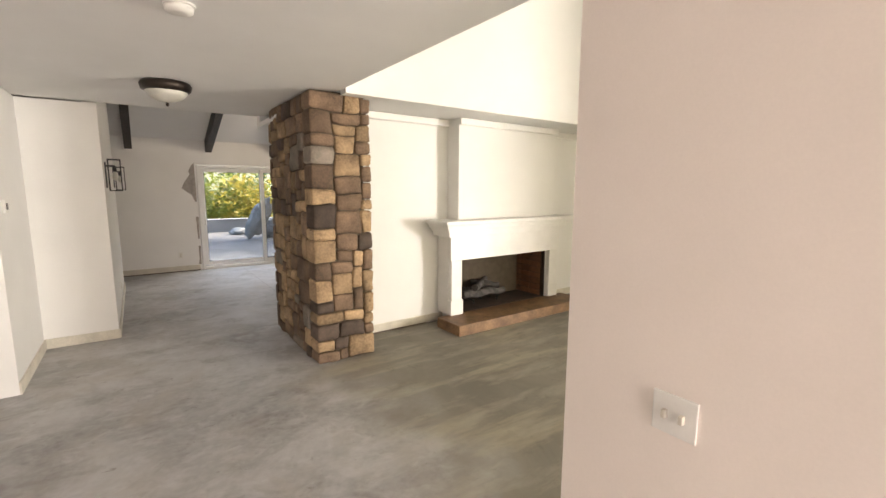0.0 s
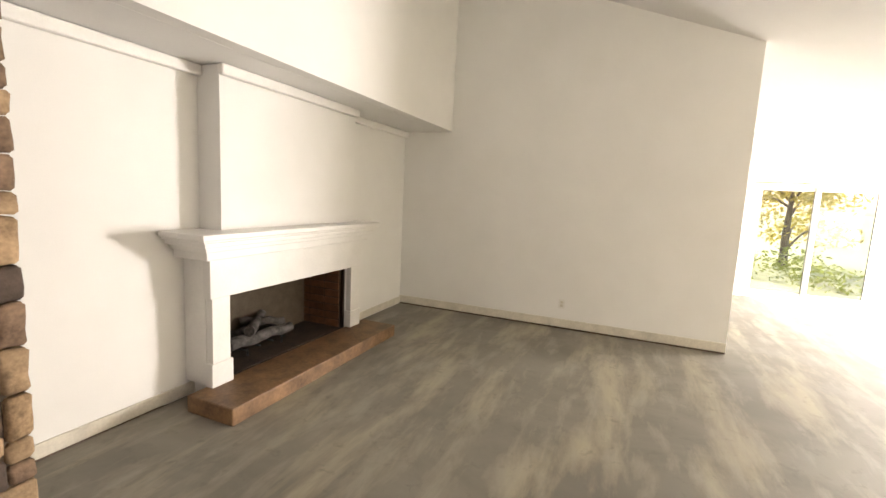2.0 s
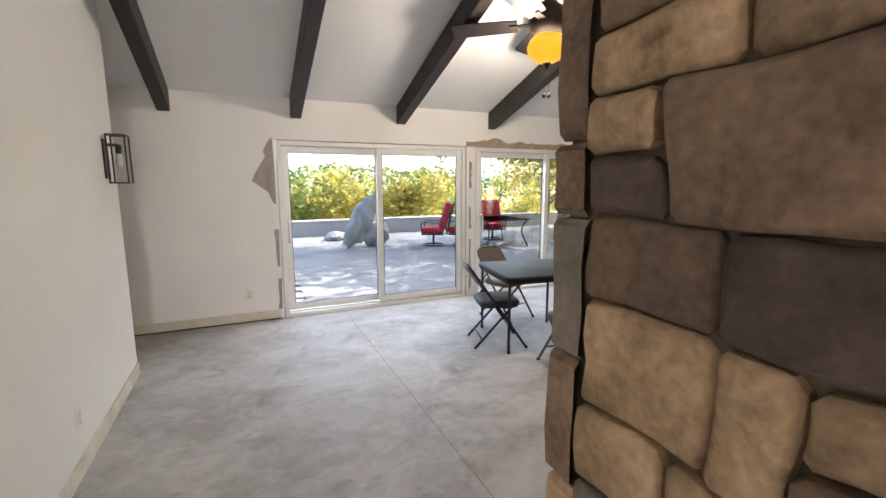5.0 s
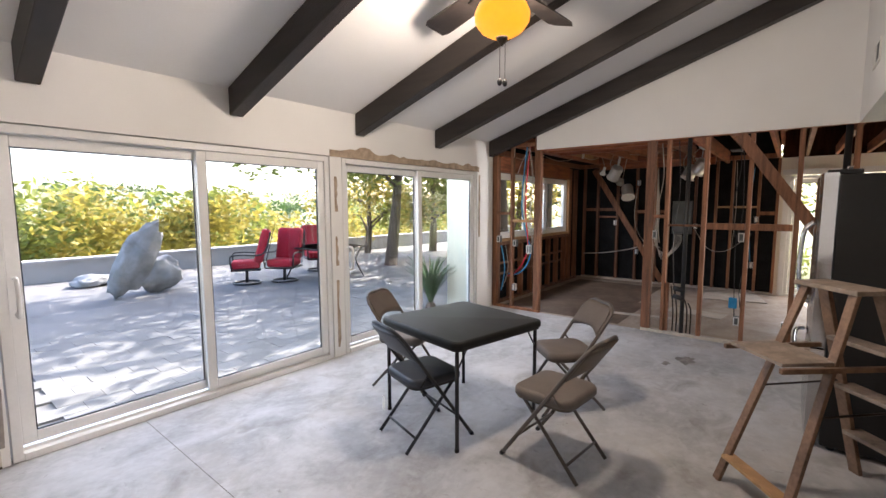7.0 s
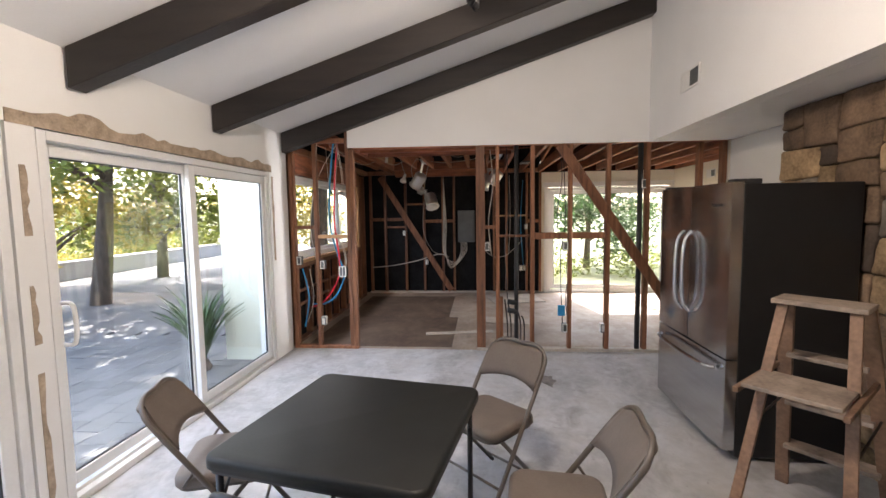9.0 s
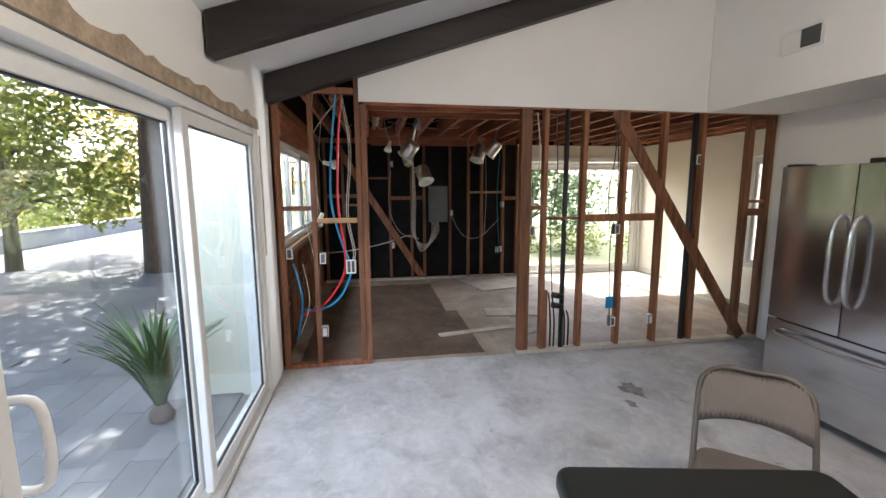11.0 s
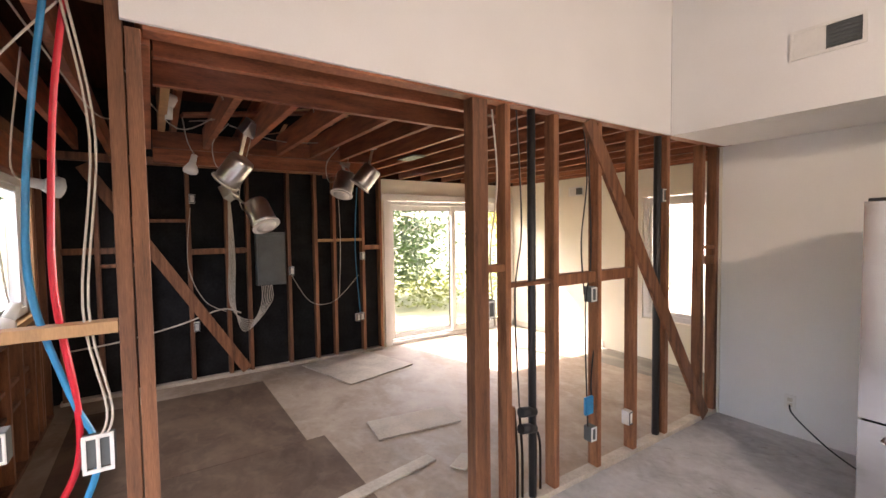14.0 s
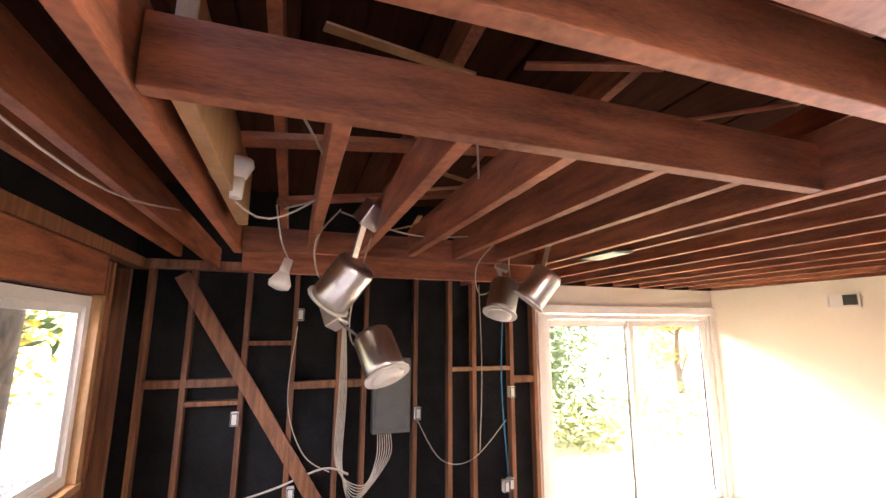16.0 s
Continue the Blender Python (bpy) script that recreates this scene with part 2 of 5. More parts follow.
M_STEEL = mat("brushed_stainless", (0.62, 0.62, 0.64), 0.17, 0.06, 2.0, 90.0, 0.0, metal=1.0, stretch=(1, 1, 30))
M_GALV = mat("galvanised_can", (0.66, 0.66, 0.65), 0.28, 0.12, 9.0, 60.0, 0.05, metal=1.0)
M_FRIDGESIDE = mat("black_textured_steel", (0.008, 0.008, 0.009), 0.45, 0.2, 10.0, 160.0, 0.08)
M_TAUPE = mat("taupe_vinyl", (0.145, 0.12, 0.102), 0.55, 0.12, 8.0, 90.0, 0.08)
M_TAUPEMET = mat("taupe_enamel_metal", (0.10, 0.083, 0.07), 0.4, 0.12, 8.0, 60.0, 0.05)
M_NAVY = mat("dark_slate_vinyl", (0.026, 0.03, 0.04), 0.5, 0.15, 8.0, 90.0, 0.08)
M_TABLE = mat("black_vinyl_tabletop", (0.011, 0.012, 0.011), 0.5, 0.2, 8.0, 120.0, 0.08, spec=0.35)
M_LADDER = mat("worn_ladder_wood", (0.17, 0.095, 0.058), 0.6, 0.3, 5.0, 50.0, 0.2, tint=(0.25, 0.15, 0.095), per_object=0.2)
M_LADDER_TOP = mat("paint_splashed_ladder_wood", (0.28, 0.22, 0.175), 0.7, 0.3, 9.0, 50.0, 0.2)
M_PLASTIC = mat("white_plastic", (0.75, 0.74, 0.70), 0.35, 0.05, 8.0, 60.0, 0.02)
M_GREYBOX = mat("grey_electrical_box", (0.10, 0.11, 0.11), 0.5, 0.15, 8.0, 60.0, 0.05)
M_BLUE = mat("blue_tubing", (0.02, 0.23, 0.46), 0.35, 0.1, 20.0, 80.0, 0.02)
M_RED = mat("red_tubing", (0.55, 0.015, 0.03), 0.35, 0.1, 20.0, 80.0, 0.02)
M_WIRE = mat("white_cable_sheath", (0.55, 0.50, 0.42), 0.45, 0.15, 20.0, 80.0, 0.02)
M_PIPE = mat("black_abs_pipe", (0.02, 0.021, 0.023), 0.45, 0.2, 20.0, 80.0, 0.03)
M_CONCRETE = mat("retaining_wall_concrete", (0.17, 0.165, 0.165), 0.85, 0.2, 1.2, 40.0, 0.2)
# about twice as light as the patio's concrete
M_RETAIN = mat("pale_wall_concrete", (0.36, 0.35, 0.345), 0.85, 0.15, 1.2, 40.0, 0.2)
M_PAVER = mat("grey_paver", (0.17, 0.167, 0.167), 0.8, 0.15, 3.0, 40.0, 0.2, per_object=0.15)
M_GROUND = mat("dry_ground", (0.30, 0.27, 0.17), 0.95, 0.3, 0.05, 1.5, 0.2, tint=(0.24, 0.26, 0.12))
M_STUCCO = mat("pale_stucco", (0.66, 0.66, 0.55), 0.85, 0.06, 3.0, 90.0, 0.3)
M_ROCK = mat("weathered_boulder", (0.30, 0.30, 0.30), 0.9, 0.3, 4.0, 30.0, 0.4)
M_REDCUSH = mat("red_cushion_fabric", (0.42, 0.012, 0.03), 0.85, 0.15, 8.0, 90.0, 0.1)
M_BARK = mat("grey_brown_bark", (0.12, 0.085, 0.06), 0.9, 0.4, 6.0, 30.0, 0.6, stretch=(4, 4, 0.8))
M_LEAF = [mat("sunny_green_leaves", (0.22, 0.25, 0.055), 0.55, 0.3, 0.8, 9.0, 0.0),
          mat("yellow_green_leaves", (0.42, 0.34, 0.07), 0.55, 0.3, 0.8, 9.0, 0.0),
          mat("deep_green_leaves", (0.055, 0.10, 0.03), 0.55, 0.3, 0.8, 9.0, 0.0)]
for m in M_LEAF:
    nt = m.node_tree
    b = nt.nodes["Principled BSDF"]
    tl = nt.nodes.new("ShaderNodeBsdfTranslucent")
    nt.links.new(b.inputs["Base Color"].links[0].from_socket, tl.inputs["Color"])
    mix = nt.nodes.new("ShaderNodeMixShader")
    mix.inputs[0].default_value = 0.45
    nt.links.new(b.outputs[0], mix.inputs[1])
    nt.links.new(tl.outputs[0], mix.inputs[2])
    nt.links.new(mix.outputs[0], nt.nodes["Material Output"].inputs[0])
M_FROND = mat("palm_frond_green", (0.05, 0.11, 0.03), 0.45, 0.25, 6.0, 40.0, 0.05)
M_GLASS = glass_mat("window_glass")
M_TABLEGLASS = glass_mat("tabletop_glass", (0.85, 0.93, 0.9))


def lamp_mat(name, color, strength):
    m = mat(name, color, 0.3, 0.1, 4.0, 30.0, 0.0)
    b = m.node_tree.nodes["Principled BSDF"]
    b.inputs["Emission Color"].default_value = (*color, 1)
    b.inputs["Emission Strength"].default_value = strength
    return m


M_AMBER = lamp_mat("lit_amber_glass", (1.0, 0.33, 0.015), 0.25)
M_FROST = mat("frosted_glass_bowl", (0.55, 0.54, 0.48), 0.3, 0.1, 6.0, 40.0, 0.02)


# ---- mesh helpers ----
def box(bm, x0, x1, y0, y1, z0, z1, bev=0.0, m=None):
    r = bmesh.ops.create_cube(bm, size=1, matrix=Matrix.Translation(((x0 + x1) / 2, (y0 + y1) / 2, (z0 + z1) / 2)) @ Matrix.Diagonal((x1 - x0, y1 - y0, z1 - z0, 1)))
    vs = r["verts"]
    if bev:
        es = {e for v in vs for e in v.link_edges}
        rb = bmesh.ops.bevel(bm, geom=list(es), offset=bev, segments=2, affect="EDGES", profile=0.5)
        vs = list({v for f in rb["faces"] for v in f.verts} | {v for v in vs if v.is_valid})
    if m:
        bmesh.ops.transform(bm, matrix=m, verts=vs)
    return vs


def boxm(*a, **k):
    bm = bmesh.new()
    box(bm, *a, **k)
    return bm


def rounded_slab(bm, hx, hy, z0, z1, r, edge, cx=0.0, seg=6):
    """A flat pad with rounded corners and a softly rolled upper edge."""
    rings = []
    levels = [(0.0, z0), (0.0, z1 - edge)] + [(edge * (1 - math.cos(a)), z1 - edge + edge * math.sin(a)) for a in (0.4, 0.8, 1.2, math.pi / 2)]
    for inset, z in levels:
        ring = []
        for k, (sx, sy) in enumerate(((1, 1), (-1, 1), (-1, -1), (1, -1))):
            for i in range(seg + 1):
                a = math.pi / 2 * (k + i / seg)
                ring.append(bm.verts.new((cx + sx * (hx - r) + (r - inset) * math.cos(a), sy * (hy - r) + (r - inset) * math.sin(a), z)))
        rings.append(ring)
    n = len(rings[0])
    for p, q in zip(rings, rings[1:]):
        for k in range(n):
            bm.faces.new((p[k], p[(k + 1) % n], q[(k + 1) % n], q[k])).smooth = True
    bm.faces.new(rings[0][::-1])
    bm.faces.new(rings[-1]).smooth = True


def bar(bm, p, q, w, d, up=(0, 0, 1), bev=0.0):
    """A square-edged bar from p to q, w wide and d deep."""
    p, q = Vector(p), Vector(q)
    z = (q - p).normalized()
    x = Vector(up).cross(z)
    x = x.normalized() if x.length > 1e-4 else Vector((1, 0, 0))
    y = z.cross(x)
    m = Matrix((x, y, z)).transposed().to_4x4()
    m.translation = (p + q) / 2
    return box(bm, -w / 2, w / 2, -d / 2, d / 2, -(q - p).length / 2, (q - p).length / 2, bev, m)


def barm(*a, **k):
    bm = bmesh.new()
    bar(bm, *a, **k)
    return bm


def smooth_pts(pts, n=6):
    pts = [Vector(p) for p in pts]
    if len(pts) < 3:
        return pts
    out = []
    for i in range(len(pts) - 1):
        a, b, c, d = pts[max(i - 1, 0)], pts[i], pts[i + 1], pts[min(i + 2, len(pts) - 1)]
        for k in range(n):
            t = k / n
            out.append(0.5 * (2 * b + (c - a) * t + (2 * a - 5 * b + 4 * c - d) * t * t + (3 * b - a - 3 * c + d) * t ** 3))
    return out + [pts[-1]]


def tube(bm, pts, r, seg=8, r2=None):
    pts = [Vector(p) for p in pts]
    rings = []
    for i, p in enumerate(pts):
        d = (pts[min(i + 1, len(pts) - 1)] - pts[max(i - 1, 0)]).normalized()
        x = d.cross(Vector((0.31, 0.17, 0.93)))
        if x.length < 0.05:
            x = d.cross(Vector((1, 0, 0)))
        x.normalize()
        y = d.cross(x)
        rr = r if r2 is None else r + (r2 - r) * i / (len(pts) - 1)
        rings.append([bm.verts.new(p + (x * math.cos(a) + y * math.sin(a)) * rr) for a in [2 * math.pi * k / seg for k in range(seg)]])
    for a, b in zip(rings, rings[1:]):
        for k in range(seg):
            bm.faces.new((a[k], a[(k + 1) % seg], b[(k + 1) % seg], b[k])).smooth = True
    bm.faces.new(rings[0][::-1])
    bm.faces.new(rings[-1])
    return bm


def tubem(pts, r, seg=8, n=6, r2=None):
    return tube(bmesh.new(), smooth_pts(pts, n), r, seg, r2)


def lathe(bm, prof, seg=24, m=None):
    """A turned shape from (radius, height) pairs."""
    rings = []
    for r, z in prof:
        rings.append([bm.verts.new((r * math.cos(2 * math.pi * k / seg), r * math.sin(2 * math.pi * k / seg), z)) for k in range(seg)])
    for a, b in zip(rings, rings[1:]):
        for k in range(seg):
            bm.faces.new((a[k], a[(k + 1) % seg], b[(k + 1) % seg], b[k])).smooth = True
    bm.faces.new(rings[0][::-1])
    bm.faces.new(rings[-1])
    if m:
        bmesh.ops.transform(bm, matrix=m, verts=[v for r in rings for v in r])
    return bm


def lathem(prof, seg=24, m=None):
    return lathe(bmesh.new(), prof, seg, m)


def part(name, bm, material, parent=None, label=""):
    me = bpy.data.meshes.new(name)
    bmesh.ops.recalc_face_normals(bm, faces=bm.faces)
    bm.to_mesh(me)
    bm.free()
    me.materials.append(material)
    ob = new(name, me)
    if parent:
        ob.parent = parent
    if label:
        ob["label"] = label
    return ob


def thing(name, m, label, category, group="", kind=""):
    ob = new(name)
    ob.empty_display_size = 0.1
    ob.matrix_world = m
    return tagged(ob, label, category, group, kind)


def structure(name, bm, material, label="", category=""):
    return tagged(part(name, bm, material), label, category, "", "structure")


def poly(name, pts, axis, lo, hi, material, label="", category=""):
    """A slab: an outline drawn across one axis and thickened along it."""
    bm = bmesh.new()
    def at(p, v):
        return {"x": (v, p[0], p[1]), "y": (p[0], v, p[1]), "z": (p[0], p[1], v)}[axis]
    a = [bm.verts.new(at(p, lo)) for p in pts]
    b = [bm.verts.new(at(p, hi)) for p in pts]
    bm.faces.new(a)
    bm.faces.new(b[::-1])
    for i in range(len(pts)):
        j = (i + 1) % len(pts)
        bm.faces.new((a[i], a[j], b[j], b[i]))
    return structure(name, bm, material, label, category)


# ---- plan ----
NY = 5.90            # inner face of the glazed wall
KX = 5.12            # framed wall's face
EX = 8.82            # far kitchen wall
SLOPE, Z0 = 0.325, 2.50


def zc(y):
    return Z0 + SLOPE * (NY - y)


# floors
structure("floor", boxm(-4.5, KX + 0.04, 0.64, NY + 0.15, -0.15, 0), M_FLOOR, "bare grey concrete slab with pale glue smears", "floor")
structure("floor_living", boxm(-4.5, 9.0, -8.1, 0.636, -0.15, -0.0), M_FLOOR_L, "stained olive-grey concrete slab with yellow patches", "floor")
structure("floor_kitchen", boxm(KX + 0.044, 9.0, 0.64, NY + 0.15, -0.15, 0), M_FLOOR_K, "dusty tan concrete slab with adhesive traces", "floor")

structure("floor_joint", boxm(0.438, 0.442, 0.65, NY - 0.02, 0.0, 0.0012), M_STAIN, "thin sawn joint in the slab", "floor")

# glazed wall, with openings for two sliders and the kitchen window
bm = bmesh.new()
for x0, x1, z0, z1 in [(-4.5, -0.26, 0, 2.75), (-0.26, 2.13, 2.05, 2.75), (2.13, 2.27, 0, 2.75), (2.27, 4.70, 2.05, 2.75), (4.70, KX, 0, 2.75)]:
    box(bm, x0, x1, NY, NY + 0.15, z0, z1)
structure("wall_north", bm, M_WALL, "white painted drywall with torn paper over the sliders", "wall")
bm = bmesh.new()
for x0, x1, z0, z1 in [(KX, 5.34, -0.05, 3.2), (5.34, 8.02, -0.05, 1.02), (5.34, 8.02, 2.08, 3.2), (8.02, 9.0, -0.05, 3.2)]:
    box(bm, x0, x1, NY + 0.10, NY + 0.15, z0, z1)
structure("wall_kitchen_north", bm, M_BLACK, "black building paper behind open studs", "wall")
# far kitchen wall: black paper, then drywall round the slider
structure("wall_kitchen_east", boxm(EX, EX + 0.05, 2.52, NY + 0.10, 0, 3.2), M_BLACK, "black building paper behind open studs", "wall")
bm = bmesh.new()
for y0, y1, z0, z1 in [(2.38, 2.515, 0, 2.34), (0.10, 2.38, 2.05, 2.34), (-0.1, 0.10, 0, 2.34)]:
    box(bm, EX - 0.02, EX + 0.12, y0, y1, z0, z1)
structure("wall_dining_east", bm, M_CREAM, "cream painted drywall round a slider", "wall")
bm = bmesh.new()
for x0, x1, z0, z1 in [(KX, 5.62, 0, 2.34), (5.62, 6.45, 0, 0.5), (5.62, 6.45, 2.0, 2.34), (6.45, EX - 0.02, 0, 2.34)]:
    box(bm, x0, x1, -0.07, 0.05, z0, z1)
structure("wall_dining_south", bm, M_CREAM, "cream painted drywall with a window", "wall")

# great-room ceiling, upper walls and soffit
poly("ceiling", [(NY + 0.15, zc(NY + 0.15)), (1.76, zc(1.76)), (1.76, zc(1.76) + 0.1), (NY + 0.15, zc(NY + 0.15) + 0.1)], "x", -4.5, KX - 0.004, M_CEIL, "white sloping plaster ceiling", "ceiling")
poly("wall_header_east", [(5.17, 2.335), (1.87, 2.315), (1.87, zc(1.87)), (5.17, zc(5.17))], "x", KX - 0.006, KX + 0.012, M_WALL, "white drywall gable, cut off raggedly above the studs", "wall")
structure("wall_soffit_north", boxm(0.0, KX - 0.008, 1.75, 1.87, 2.31, 3.95), M_WALL, "white drywall bulkhead over the stone", "wall")
structure("wall_soffit_hall", boxm(-4.5, -0.004, 1.75, 1.87, 2.44, 3.95), M_WALL, "white drywall bulkhead over the hall", "wall")
structure("ceiling_soffit", boxm(0.0, KX - 0.008, 1.03, 1.746, 2.31, 2.36), M_CEIL, "white soffit underside", "ceiling")
structure("wall_fridge", boxm(3.70, KX - 0.004, 0.92, 1.04, 0, 2.306), M_WALL, "white painted drywall beside the fridge", "wall")
structure("wall_stub", boxm(KX - 0.0, KX + 0.09, 0.92, 1.05, 0, 2.306), M_CREAM, "drywall edge", "wall")

# hall
structure("ceiling_hall", boxm(-4.5, 0.26, -7.2, 1.746, 2.44, 2.52), M_CEIL, "flat white hall ceiling", "ceiling")
structure("wall_hall_west", boxm(-1.62, -1.50, 2.06, 4.80, 0, 3.6), M_WALL, "white drywall with wall sconces", "wall")
structure("wall_hall_jog", boxm(-2.22, -1.50, 1.94, 2.056, 0, 2.436), M_WALL, "white drywall return", "wall")
structure("wall_hall_left", boxm(-2.22, -2.10, 0.76, 1.936, 0, 2.436), M_WALL, "white drywall", "wall")
structure("wall_hall_far_left", boxm(-3.4, -2.224, 0.76, 0.88, 0, 2.436), M_WALL, "white drywall", "wall")
structure("wall_west", boxm(-3.55, -3.43, -7.2, NY - 0.004, 0, 3.9), M_WALL, "white drywall", "wall")
bm = bmesh.new()
for x0, x1, z0, z1 in [(-3.42, -1.35, 0, 2.436), (-1.35, -0.25, 2.1, 2.436), (-0.25, -0.104, 0, 2.436)]:
    box(bm, x0, x1, -7.1, -6.98, z0, z1)
structure("wall_entry", bm, M_WALL, "white drywall round the entry opening", "wall")
structure("wall_partition", boxm(-0.10, 0.14, -6.98, -2.84, 0, 2.436), M_PINK, "pinkish-white painted partition end", "wall")
structure("wall_bulkhead_living", boxm(0.15, 0.26, -8.0, -0.174, 2.524, 4.7), M_WALL, "white drywall bulkhead", "wall")

# living room
LX = 4.98
bm = bmesh.new()
for x0, x1, z0, z1 in [(0.50, 1.84, 0, 2.396), (1.84, 3.34, 0.80, 2.396), (3.34, LX, 0, 2.396)]:
    box(bm, x0, x1, 0.52, 0.78, z0, z1)
structure("wall_fireplace", bm, M_WALL, "cream-white fireplace wall", "wall")
structure("wall_over_fireplace", boxm(0.264, LX, -0.17, -0.05, 2.40, 4.6), M_WALL, "white upper wall overhanging the fireplace", "wall")
structure("ceiling_over_fireplace", boxm(0.50, LX, -0.046, 0.616, 2.40, 2.47), M_CEIL, "soffit underside", "ceiling")
structure("wall_living_east", boxm(LX + 0.004, LX + 0.124, -3.50, 0.9, 0, 4.6), M_WALL, "plain white living room wall", "wall")
structure("wall_living_south", boxm(0.03, 9.0, -8.12, -8.0, 0, 4.6), M_WALL, "plain white wall", "wall")
poly("ceiling_living", [(-0.05, 4.52), (-8.1, 1.55), (-8.1, 1.65), (-0.05, 4.62)], "x", 0.264, 9.0, M_CEIL, "white sloping living room ceiling", "ceiling")
bm = bmesh.new()
for y0, y1, z0, z1 in [(-8.0, -6.3, 0, 4.5), (-6.3, -4.45, 2.08, 4.5), (-4.45, -0.074, 0, 4.5)]:
    box(bm, EX + 0.1, EX + 0.2, y0, y1, z0, z1)
structure("wall_side_east", bm, M_WALL, "white wall with a glazed door", "wall")

# baseboards
for nm, a in [("baseboard", (-2.10, -1.50, 1.925, 1.94, 0, 0.10)), ("baseboard", (-2.10, -2.085, 0.76, 1.925, 0, 0.10)), ("baseboard", (-1.50, -1.485, 1.94, 4.80, 0, 0.10)),
              ("baseboard", (-3.4, -0.30, NY - 0.015, NY, 0.015, 0.11)), ("baseboard", (0.53, 1.74, 0.505, 0.52, 0.012, 0.10)), ("baseboard", (3.46, LX - 0.016, 0.505, 0.52, 0.012, 0.10)),
              ("baseboard", (LX - 0.012, LX + 0.004, -3.50, 0.60, 0.02, 0.12)), ("baseboard", (7.0, EX - 0.02, 0.05, 0.065, 0, 0.09))]:
    structure(nm, boxm(*a, bev=0.004), M_TRIM_OLD, "scuffed off-white baseboard", "baseboard")
# dark strips filling the gaps under the baseboards, their shade put in as colour
for a in [(LX - 0.006, LX + 0.003, -3.5, 0.6, 0.0, 0.018), (-3.4, -0.30, NY - 0.009, NY - 0.001, 0, 0.014), (0.57, 1.5, 0.512, 0.519, 0, 0.011)]:
    structure("trim", boxm(*a), M_GAP_SHADE, "dark strip painting the shaded gap under the baseboard", "trim")


# ---- windows ----
def slider(name, m, w, h, label, handle=True, split=0.5):
    """Sliding glass door in its frame; local x along the wall, y outwards, z up."""
    t = thing(name, m, label, "sliding door", "", "structure")
    fr = 0.05
    bm = bmesh.new()
    box(bm, 0, fr, 0.005, 0.145, 0, h, 0.004)
    box(bm, w - fr, w, 0.005, 0.145, 0, h, 0.004)
    box(bm, fr, w - fr, 0.005, 0.145, h - fr, h, 0.004)
    box(bm, fr, w - fr, -0.005, 0.145, 0, 0.045, 0.004)
    box(bm, fr, w - fr, 0.045, 0.055, 0.045, 0.065)
    part("window_frame", bm, M_VINYL, t)
    mid = w * split
    for i, (x0, x1, y) in enumerate(((fr + 0.004, mid + 0.035, 0.075), (mid - 0.035, w - fr - 0.004, 0.02))):
        s = 0.07
        z0, z1 = 0.068, h - fr - 0.004
        bm = bmesh.new()
        box(bm, x0, x0 + s, y, y + 0.04, z0, z1, 0.006)
        box(bm, x1 - s, x1, y, y + 0.04, z0, z1, 0.006)
        box(bm, x0 + s, x1 - s, y, y + 0.04, z0, z0 + s, 0.006)
        box(bm, x0 + s, x1 - s, y, y + 0.04, z1 - s, z1, 0.006)
        sash = part("sash", bm, M_VINYL, t)
        g = part("pane", boxm(x0 + s, x1 - s, y + 0.017, y + 0.023, z0 + s, z1 - s), M_GLASS, sash)
        g.visible_shadow = False
        part("gasket", frame_mesh(x0 + s, x1 - s, z0 + s, z1 - s, y + 0.012, y + 0.028, 0.007), M_BLACKMET, sash)
        if handle and i == 0:
            hx = x0 + s * 0.5
            part("handle", tubem([(hx, y, 0.90), (hx, y - 0.10, 0.91), (hx, y - 0.10, 1.11), (hx, y, 1.12)], 0.012), M_VINYL, sash)
    return t


def frame_mesh(x0, x1, z0, z1, y0, y1, s):
    bm = bmesh.new()
    box(bm, x0, x0 + s, y0, y1, z0, z1)
    box(bm, x1 - s, x1, y0, y1, z0, z1)
    box(bm, x0 + s, x1 - s, y0, y1, z0, z0 + s)
    box(bm, x0 + s, x1 - s, y0, y1, z1 - s, z1)
    return bm


slider("window_1", pose(-0.25, NY, 0), 2.37, 2.04, "white vinyl sliding glass door to the patio")
slider("window_2", pose(2.28, NY, 0), 2.41, 2.04, "white vinyl sliding glass door beside the kitchen")
slider("window_3", pose(EX - 0.01, 2.37, 0, 0, 0, -90), 2.26, 2.04, "white vinyl sliding glass door to the garden", False)
slider("window_5", pose(EX + 0.1, -4.46, 0, 0, 0, -90), 1.83, 2.06, "glazed side door, bright outside", False)


def sash_window(name, m, w, h, n, label):
    t = thing(name, m, label, "window", "", "structure")
    part("window_frame", frame_mesh(0, w, 0, h, 0, 0.09, 0.06), M_VINYL, t)
    for k in range(n):
        x0 = 0.06 + (w - 0.12) * k / n
        x1 = 0.06 + (w - 0.12) * (k + 1) / n
        s = part("sash", frame_mesh(x0, x1, 0.06, h - 0.06, 0.02 + 0.025 * (k % 2), 0.05 + 0.025 * (k % 2), 0.04), M_VINYL, t)
        g = part("pane", boxm(x0 + 0.04, x1 - 0.04, 0.032 + 0.025 * (k % 2), 0.038 + 0.025 * (k % 2), 0.10, h - 0.10), M_GLASS, s)
        g.visible_shadow = False
    return t


sash_window("window_4", pose(5.36, NY + 0.04, 1.03), 2.64, 1.04, 3, "wide white kitchen window over the missing counter")
sash_window("window_6", pose(6.44, 0.04, 0.51, 0, 0, 180), 0.81, 1.48, 1, "tall narrow window in the cream wall")
# casing round the garden slider
bm = bmesh.new()
box(bm, EX - 0.04, EX - 0.022, 2.37, 2.45, 0, 2.05, 0.004)
